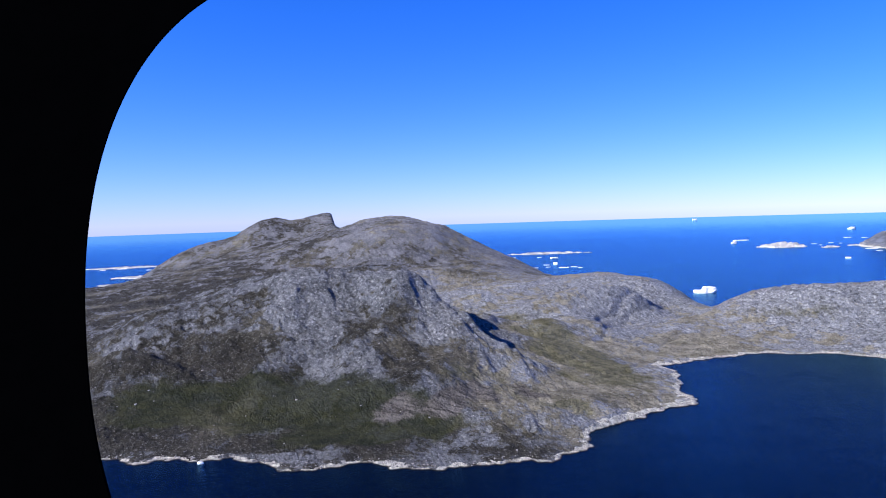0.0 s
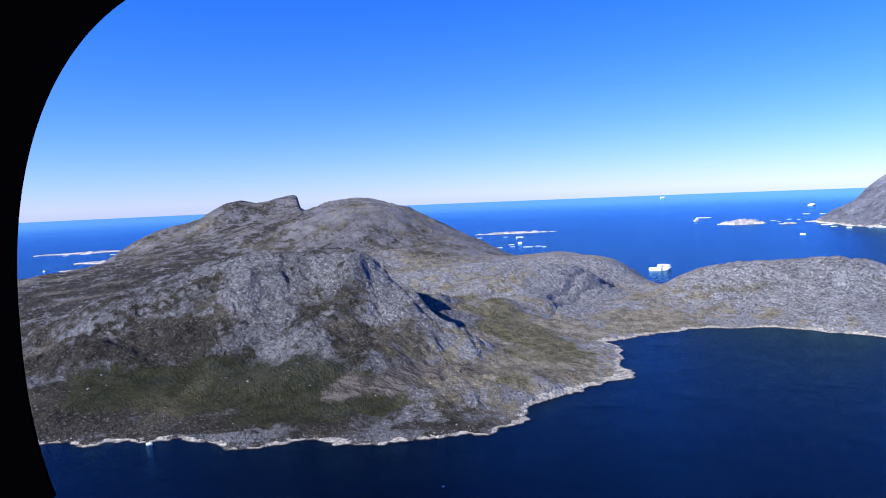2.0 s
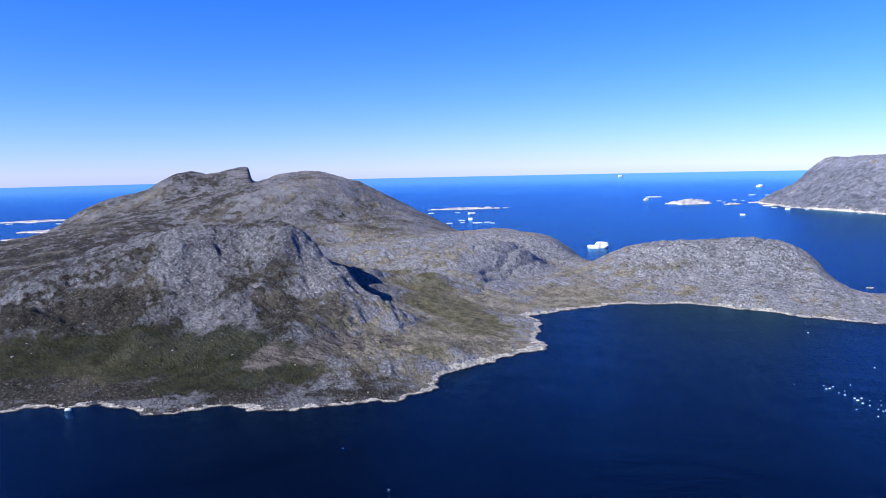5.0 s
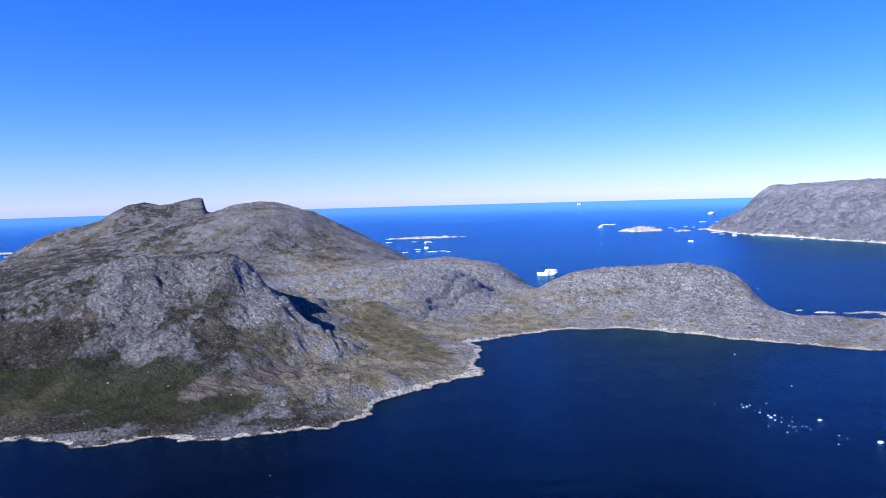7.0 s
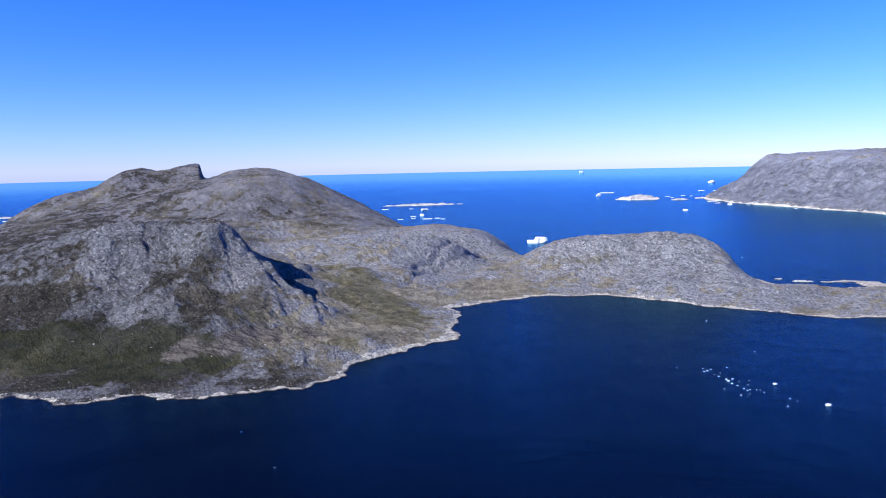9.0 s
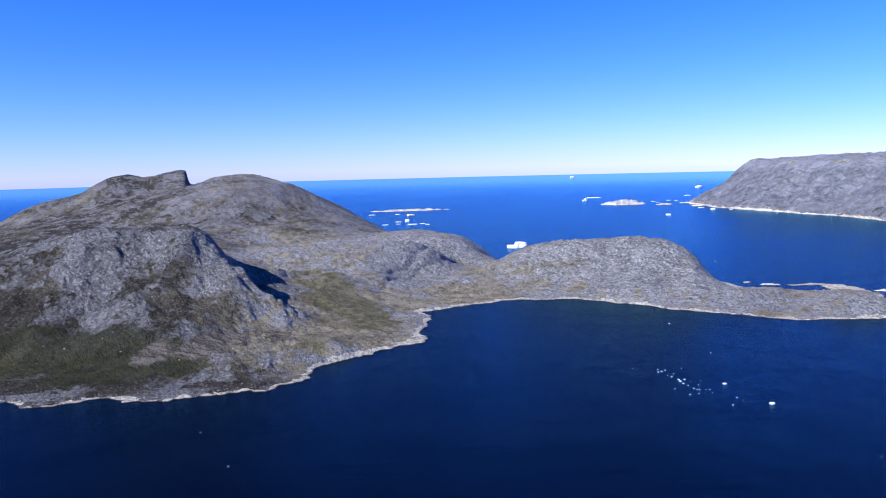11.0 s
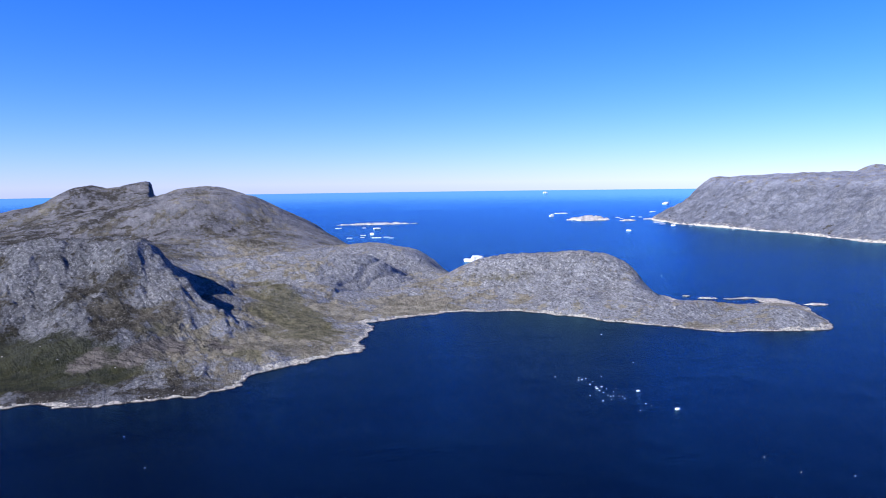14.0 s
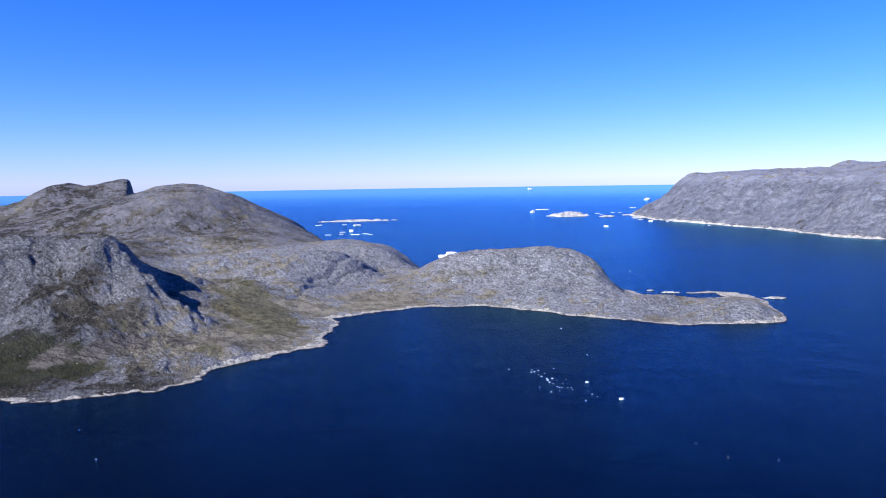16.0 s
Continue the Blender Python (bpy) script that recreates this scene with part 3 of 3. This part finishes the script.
    # heath thickened in the west, partly to paint in lens vignetting
    heath = heath + 0.2 * smooth(-60, -110, x) * smooth(330, 250, y) + 0.3 * fractal(x, y, 34, 3, 85)
    heath = heath - spots(0.22, ((205, 262, 24, 7, -0.8), (110, 390, 30, 30), (75, 330, 20, 14), (155, 285, 30, 4, -0.3)))
    for line in GULLIES + RUNNELS:
        heath = heath + 0.35 * along(x, y, line, 4.0)
    for line in RIBS:
        heath = heath - 0.3 * along(x, y, line, 5.0)
        outcrop = outcrop + 0.4 * along(x, y, line, 4.0)
    for line in RUNNELS[1:]:
        grass = grass + 0.45 * along(x, y, line, 2.5)
    scree = 0.95 * fans + 0.2 * fractal(x, y, 12, 3, 89)
    return grass, heath, scree, np.clip(outcrop, 0, 1)


def build_main_island():
    rows, cols = 860, 1000
    depth = np.geomspace(1.0, 9.3, rows) * 155.0
    across = np.concatenate([np.linspace(-1.25, -0.72, 70, endpoint=False), np.linspace(-0.72, 1.02, cols - 70)])
    y = np.repeat(depth[:, None], cols, 1)
    x = across[None, :] * (y + 75.0) + 0.06 * y
    # a shore line that wanders on a small scale
    wx = x + 2.6 * fractal(x, y, 16, 4, 3, 0.62) * smooth(600, 150, y) + 6 * fractal(x, y, 60, 3, 5) * smooth(350, 700, y)
    wy = y + 2.6 * fractal(x, y, 16, 4, 4, 0.62)
    d = inland(wx, wy, COAST)
    z = island_height(x, y, d)
    grass, heath, scree, outcrop = ground_cover(x, y, d)
    bare = np.clip(0.75 + 0.7 * outcrop - 0.7 * grass - 0.5 * scree, 0.12, 1.5) * smooth(0.5, 18, d)
    for turn, share in ((-1.05, smooth(70, 20, x)), (0.85, smooth(20, 70, x))):      # the rock's bedding turns between the hills
        c, s = math.cos(turn), math.sin(turn)
        u, v = x * c + y * s, -x * s + y * c
        ribs = 1.3 * fractal(u / 2.2, v, 22, 3, 11) + 0.75 * (fractal(u / 2.2, v, 12, 3, 21, 0.5, True) - 0.42) * smooth(460, 330, y)
        ribs = ribs + 0.95 * (fractal(u / 2.0, v, 4.6, 3, 31, 0.6, True) - 0.4) + 0.36 * fractal(u / 1.8, v, 2.3, 2, 51)
        step = fractal(u / 3.0, v, 10, 2, 41)
        z = z + bare * share * (1.0 if turn < 0 else 0.6) * (ribs + 0.35 * (smooth(0.0, 0.12, step) - 0.5))
    z = z + smooth(-3, 1, d) * smooth(7, 1.5, d) * (0.2 + 0.28 * fractal(x, y, 3.5, 3, 61))
    steep = slope_of(z, x, y)
    heath = heath - 0.25 * smooth(0.5, 1.2, steep) + 0.2 * smooth(0.30, 0.10, steep)
    keep = z > -4
    strip = blob(x, y, 283, 271, 7, 14, 0.2) + blob(x, y, 270, 283, 9, 4) + 0.8 * blob(x, y, 238, 287, 5, 9)
    broad_rim = 0.7 + 0.35 * smooth(60, 100, x) + 0.9 * smooth(25, 45, x) * smooth(110, 75, x)
    rim = strip + smooth(2.5, 0.6, (d + 1.8 * fractal(x, y, 6, 4, 71, 0.65)) / broad_rim) * smooth(2.6, 1.0, z)
    outcrop = outcrop + 0.9 * along(x + 4 * fractal(x, y, 20, 3, 95), y, PALE_STREAK, 5.0)
    # brightens eastward to paint lens vignetting into the land, besides its tan ground
    tan_lift = (0.1 + 0.8 * smooth(-40, 70, x + 0.3 * (y - 250))) * smooth(560, 440, y) + (0.2 + 0.3 * smooth(-150, 0, x)) * smooth(450, 600, y) + 0.4 * fractal(x, y, 50, 3, 91)
    # the painted haze grows with distance
    cover = dict(grass=np.clip(grass, 0, 1), heath=heath, tan_lift=tan_lift, scree=scree, rim=rim, haze=smooth(440, 580, y), outcrop=outcrop)
    faces = grid_faces(rows, cols, keep)
    points = np.stack([x, y, z], -1).reshape(-1, 3)
    middle = points[faces].mean(1)
    mx, my = middle[:, 0], middle[:, 1]
    which = np.select([my > 430, mx > 205 + 0.25 * (my - 250), mx > 92 + 0.35 * np.abs(my - 320), mx > 38 + 0.3 * (my - 330)], [0, 4, 3, 2], 1)
    thing = tagged(new("island"), "rugged grey rocky island with sparse grass and heath", "island")
    for k, (name, label) in enumerate((("mountain", "high bare mountain with a cliffed crag and a smooth dome"), ("rocky_hill", "steep rocky hill above a green slope"),
                                       ("rounded_hill", "low rounded bare hill with dark ledges"), ("ridge", "flat topped speckled rock ridge above the bay"),
                                       ("spit", "low rocky spit with pale edges"))):
        own = faces[which == k]
        used, back = np.unique(own, return_inverse=True)
        ob = mesh_object(name, points[used], back.reshape(own.shape), ROCK, thing, label)
        layers(ob, **{key: v.ravel()[used] for key, v in cover.items()})
    return thing, (x, y, z, d, grass)


MAIN_ISLAND, LAND = build_main_island()

def stones(name, label, places, parent, seed):
    """Many small angular stones as one object."""
    rng = np.random.default_rng(seed)
    base = np.array([(-1, -1, -.6), (1, -1, -.6), (1, 1, -.6), (-1, 1, -.6), (-.7, -.8, .6), (.75, -.6, .8), (.6, .7, .65), (-.6, .75, .5)])
    quads = np.array([(0, 1, 5, 4), (1, 2, 6, 5), (2, 3, 7, 6), (3, 0, 4, 7), (4, 5, 6, 7)])
    n = len(places)
    pts = base[None] * (1 + rng.uniform(-0.3, 0.3, (n, 8, 3))) * places[:, 3, None, None] * np.array([0.6, 0.5, 0.45])
    q = rng.uniform(0, 2 * np.pi, n)
    c, s = np.cos(q)[:, None], np.sin(q)[:, None]
    pts = np.stack([pts[..., 0] * c - pts[..., 1] * s, pts[..., 0] * s + pts[..., 1] * c, pts[..., 2]], -1) + places[:, None, :3]
    faces = (quads[None] + 8 * np.arange(n)[:, None, None]).reshape(-1, 4)
    return tagged(mesh_object(name, pts.reshape(-1, 3), faces, BOULDER, parent, "", False), label, kind="stuff")


# ---- the far headland ----
HEADLAND_SHORE = [(576, 988), (562, 941), (554, 864), (556, 806), (564, 752), (570, 714), (576, 680), (577, 640), (577, 613), (568, 560),
                  (574, 529), (586, 498), (610, 430), (700, 360), (900, 330), (1150, 420), (1250, 700), (1150, 1000), (950, 1130), (760, 1120),
                  (650, 1060), (605, 1010)]


def build_headland():
    rows, cols = 420, 420
    x, y = np.meshgrid(540 + 730 * np.linspace(0, 1, cols) ** 1.5, np.linspace(320, 1150, rows))
    wx, wy = x + 5 * fractal(x, y, 40, 4, 103), y + 5 * fractal(x, y, 40, 4, 104)
    d = inland(wx, wy, HEADLAND_SHORE)
    up = np.maximum(d, 0)
    z = 60 * smooth(-12, 92, d + 8 * fractal(x, y, 60, 3, 107)) ** 1.15 - 60 * smooth(-12, 92, 0.0) ** 1.15
    z = np.where(d > 0, np.maximum(z, 0), 0) + 0.05 * np.minimum(up, 20)
    z = z + (1 - np.exp(-up / 60)) * (8 * blob(x, y, 800, 720, 60, 110) + 6 * blob(x, y, 735, 722, 9, 12) + 10 * blob(x, y, 760, 640, 50, 60) + 6 * blob(x, y, 740, 900, 60, 70)
                                       + 10 * blob(x, y, 900, 560, 90, 110))
    bare = smooth(2, 40, d)
    z = z + bare * (3.6 * fractal(x, y, 70, 4, 111) + 2.4 * (fractal(x, y, 30, 4, 121, 0.5, True) - 0.42)) + np.minimum(d, 0) * 0.3
    z = z + smooth(-3, 1, d) * smooth(12, 3, d) * (0.6 + 1.4 * fractal(x, y, 9, 3, 131))
    steep = slope_of(z, x, y)
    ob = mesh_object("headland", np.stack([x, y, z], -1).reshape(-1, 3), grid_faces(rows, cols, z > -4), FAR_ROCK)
    rim = smooth(6.0, 1.5, d + 3 * fractal(x, y, 20, 3, 141)) * smooth(4.5, 1.5, z)
    layers(ob, grass=0 * z, tan_lift=0.15 + 0.45 * smooth(44, 58, z), heath=0.05 + 0.25 * smooth(46, 58, z) - 0.2 * smooth(0.7, 1.3, steep), scree=0 * z, rim=rim,
           outcrop=np.clip(0.6 * fractal(x, y, 30, 4, 151) + 0.5 * blob(x, y, 650, 540, 50, 80), 0, 1), haze=0 * z)
    at = np.flatnonzero(((d > 0.5) & (d < 9) & (x < 640)).ravel())
    at = np.random.default_rng(17).choice(at, 900, replace=False)
    size = 0.5 + 1.6 * np.random.default_rng(18).random(len(at)) ** 3
    tagged(ob, "steep grey headland with a rounded plateau above the sea", "headland")
    stones("shore_rubble", "pale loose stones at the foot of the headland", np.stack([x.ravel()[at], y.ravel()[at], z.ravel()[at], size], -1), ob, 19)
    return ob


build_headland()


# ---- islets and skerries ----
def skerry(name, label, x0, y0, length, width, height, turn, seed, rim=0.75, gaps=0.0):
    """A low, wave-smoothed rock in the sea."""
    cols, rows = 90, 36
    u, v = np.meshgrid(np.linspace(-0.62, 0.62, cols), np.linspace(-0.62, 0.62, rows))
    k = 1 - (np.abs(2 * u) ** 2.2 + np.abs(2 * v) ** 2.2)
    lump = k + 0.8 * fractal(u * length / width * 1.2, v * 1.3, 0.5, 3, seed) - gaps
    z = height * np.clip(lump, -0.6, 1.2) * (0.8 + 0.3 * fractal(u * 6, v * 4, 1.0, 2, seed + 5))
    c, s = math.cos(turn), math.sin(turn)
    x, y = x0 + u * length * c - v * width * s, y0 + u * length * s + v * width * c
    ob = mesh_object(name, np.stack([x, y, z], -1).reshape(-1, 3), grid_faces(rows, cols, z > -0.5 * height), SKERRY_ROCK)
    layers(ob, grass=0 * z, heath=np.full(z.shape, 0.1), tan_lift=1 + 0 * z, scree=0 * z, outcrop=0.6 + 0 * z, haze=0 * z, rim=rim * smooth(0.7 * height, 0.1 * height, z) + (0.2 if name == "skerry" else 0.05))
    return tagged(ob, label, "islet", "skerries in the sea")


ISLET, SKERRY = "reddish grey bare rock islet ringed by sea", "long low pale rock skerry just above the sea"
skerry("islet", ISLET, 483, 1008, 62, 44, 6.5, 0.1, 301, 0.55)
skerry("islet", "small low reddish rock islet beside drifting ice", 527, 965, 27, 16, 2.2, 0.1, 302, 0.5)
skerry("skerry", SKERRY, 150, 1024, 112, 26, 2.4, 0.02, 303)
skerry("skerry", "long low pale skerry off the rocky shore", -447, 998, 130, 34, 2.2, 0.35, 304, 0.6, 0.25)
skerry("skerry", "pale rock skerry close to the island's shore", -350, 800, 44, 46, 2.4, 0.5, 305, 0.6, 0.2)
skerry("skerry", "flat pale skerry awash near the shore", -334, 706, 22, 14, 1.2, 0.2, 306)
skerry("skerry", "small pale skerry off the spit", 296, 256, 10, 5, 0.8, -0.3, 307, 0.9)
skerry("skerry", "tiny pale skerry beside the spit", 256.5, 286, 9, 4.5, 0.7, -0.4, 308, 0.9)
skerry("skerry", "tiny pale skerry under the cliff", 250, 295, 4, 3, 0.5, 0.0, 309, 0.9)
skerry("skerry", "low pale reef at the foot of the headland", 578, 992, 34, 14, 1.6, 0.2, 310, 0.9)


# ---- ice ----
def icelump(name, x, y, size, high, seed, label, group, steps=((0.0, 1.0),)):
    """An iceberg or floe: a rounded block, cut by the waves, with one or more flat tops."""
    rnd = random.Random(seed)
    bm = bmesh.new()
    bmesh.ops.create_icosphere(bm, subdivisions=4 if size > 4 else 3 if size > 1.2 else 2, radius=1.0)
    off = Vector((rnd.uniform(0, 90), rnd.uniform(0, 90), rnd.uniform(0, 90)))
    slim = rnd.uniform(0.45, 0.8)
    for w in bm.verts:
        p = w.co.copy()
        r = max(abs(p.x), abs(p.y), 0.9 * abs(p.z)) ** 0.55
        p = p / r
        n = noise.fractal(p * 1.7 + off, 0.8, 2.0, 4)
        top = next(t for at, t in reversed(steps) if p.x >= at or at == steps[0][0])
        p *= 1 + 0.22 * n
        p.z = p.z * top if p.z > 0 else p.z * 0.25
        p.z = max(-0.3, min(p.z, top * 0.8))
        w.co = Vector((p.x * size * 0.5, p.y * size * 0.5 * slim, p.z * high))
    for face in bm.faces:
        face.smooth = size < 3
    data = bpy.data.meshes.new(name)
    bm.to_mesh(data)
    bm.free()
    data.materials.append(ICE)
    ob = new(name, data)
    ob.matrix_basis = pose(x, y, 0, 0, 0, rnd.uniform(-25, 25))
    return tagged(ob, label, "iceberg" if name == "iceberg" else "ice floe", group)


icelump("iceberg", 180, 489, 14.5, 5.2, 1, "large white stepped iceberg drifting behind the isthmus", "icebergs", ((-9, 0.5), (-0.15, 1.0)))
icelump("iceberg", 464, 1134, 9, 5.5, 2, "tall white iceberg beside the rock islet", "icebergs", ((-9, 0.55), (0.0, 1.0)))
icelump("iceberg", 927, 1612, 17, 6.5, 3, "white blocky iceberg far out at sea", "icebergs", ((-9, 0.6), (-0.2, 1.0)))
icelump("iceberg", 433, 759, 5.5, 1.9, 4, "small white iceberg in open water", "icebergs")
icelump("iceberg", 142, 909, 10, 2.2, 5, "low white iceberg near the skerry", "icebergs")
icelump("iceberg", 127, 804, 5, 3, 6, "small peaked white iceberg among floes", "icebergs")
icelump("iceberg", 1254, 3535, 24, 9, 7, "tiny white iceberg near the horizon", "icebergs")
icelump("iceberg", 528, 828, 5.5, 1.9, 8, "small white iceberg off the headland", "icebergs")
icelump("iceberg", -361, 711, 3.2, 1.6, 9, "small white iceberg off the shore", "icebergs")
FLOE = "flat white ice floe on dark blue water"
far_floes = [(519, 1239, 30), (472, 995, 15), (553, 1059, 9), (544, 1024, 6), (587, 1075, 9), (591, 1056, 6), (698, 1226, 15), (716, 1206, 12),
             (548, 908, 16), (533, 867, 11), (116, 798, 8), (113, 766, 6), (128, 755, 12), (140, 761, 8), (144, 747, 6), (98, 760, 8),
             (127, 940, 7), (92, 944, 11), (545, 814, 5), (553, 729, 4), (-439, 972, 15), (-457, 953, 9), (-414, 1049, 10), (-388, 936, 8)]
for n, (fx, fy, fs) in enumerate(far_floes):
    icelump("ice_floe", fx, fy, 0.85 * fs, 0.03 * fs + 0.25, 50 + n, FLOE, "far ice floes")
BIT = "small white piece of drift ice on dark water"
near_bits = [(131.9, 162.8, .5), (138.7, 160.3, .6), (137.6, 157.6, .9), (138.8, 157.9, .9), (140.5, 159.1, .8), (145.9, 159.8, .5),
             (138.8, 154.1, .4), (141.3, 155.3, .4), (139.2, 152.3, .9), (139.9, 149.5, 1.2), (141.6, 149.3, 1.1), (139.6, 147.9, 1.5),
             (139.4, 145.7, 1.0), (139.9, 143.8, .7), (135.0, 141.8, .6), (136.6, 136.4, .8), (142.3, 147.2, .4), (142.9, 143.8, .5)]
more_bits = [(145.2, 147.1, .4), (140.1, 141.1, .7), (140.3, 139.7, .6), (141.2, 140.0, .6), (142.8, 139.6, .4), (143.7, 139.2, .5),
             (143.3, 137.0, .4), (139.2, 136.7, .4), (163.2, 173.9, .6), (147.0, 131.6, .6), (147.5, 129.3, .3), (142.9, 126.4, .6),
             (11.7, 135.3, .7), (21.3, 113.6, .6), (154.9, 90.9, .5), (157.3, 82.0, .4), (166.6, 78.0, .5), (170.1, 217.2, 1.2), (275.7, 371.8, 1.1)]
for n, (fx, fy, fs) in enumerate(near_bits + more_bits):
    icelump("drift_ice", fx, fy, 0.58 * fs, 0.11 * fs + 0.06, 100 + n, BIT, "drift ice in the bay")
icelump("ice_floe", 150.2, 142.9, 1.2, 0.35, 160, "rounded white ice floe in the bay", "floes in the bay")
icelump("ice_floe", 152.9, 125.2, 1.3, 0.4, 161, "bright white ice floe in the bay", "floes in the bay")
icelump("ice_floe", -60.8, 171.3, 1.6, 0.6, 162, "small white ice floe stranded by the shore", "floes in the bay")


# ---- loose stones ----
def scatter_stones():
    x, y, z, d, grass = (v.ravel() for v in LAND)
    rng = np.random.default_rng(7)
    weight = ((d > 0.2) & (d < 4.5) & (y < 330)) * (0.3 + (d < 2))
    at = rng.choice(len(x), 2260, replace=False, p=weight * y / (weight * y).sum())
    size = 0.13 + 0.45 * rng.random(len(at)) ** 3
    stones("shore_rubble", "pale loose stones along the shore", np.stack([x[at], y[at], z[at], size], -1), MAIN_ISLAND, 8)
    weight = (d > 6) * (0.12 + np.clip(grass, 0, 1)) * (y < 420) * (x > -140)
    at = rng.choice(len(x), 260, replace=False, p=weight * y / (weight * y).sum())
    size = 0.14 + 0.6 * rng.random(len(at)) ** 5
    stones("boulder_scatter", "scattered grey boulders on grass and heath", np.stack([x[at], y[at], z[at], size], -1), MAIN_ISLAND, 9)


scatter_stones()


# ---- the window surround past which the camera first looks ----
def window_surround(x0, y0, z0, half_wide, half_high, power, thick):
    """The dark rounded edge of a cabin window, one side of it, standing upright, oversized and shaped to fit the
    camera's view.
    """
    bm = bmesh.new()
    steps = 72
    rings = []
    for k in range(steps + 1):
        q = radians(113 + 95 * k / steps)
        loop = []
        for grow, p, back in ((0.0, power, 0.0), (0.5, power, thick), (24.0, 4.0, thick), (24.0, 4.0, 0.0)):
            ca, sa = math.cos(q), math.sin(q)
            r = (abs(ca) ** p + abs(sa) ** p) ** (-1 / p)
            z = z0 + sa * r * (half_high + 0.75 * grow)
            loop.append(bm.verts.new((x0 + ca * r * (half_wide + grow), y0 + back, z)))
        rings.append(loop)
    for one, two in zip(rings, rings[1:]):
        for k in range(4):
            bm.faces.new((one[k], one[(k + 1) % 4], two[(k + 1) % 4], two[k]))
    bm.faces.new(rings[0])
    bm.faces.new(rings[-1][::-1])
    bmesh.ops.recalc_face_normals(bm, faces=bm.faces)
    data = bpy.data.meshes.new("window_surround")
    bm.to_mesh(data)
    bm.free()
    data.materials.append(TRIM)
    return tagged(new("window_surround", data), "matt black rounded edge of an aircraft window", "window frame")


# scaled up and set 105 m out to fit the camera's opening view
window_surround(-15.8, 105.0, 40.9, 37.8, 54.4, 2.3, 1.6)
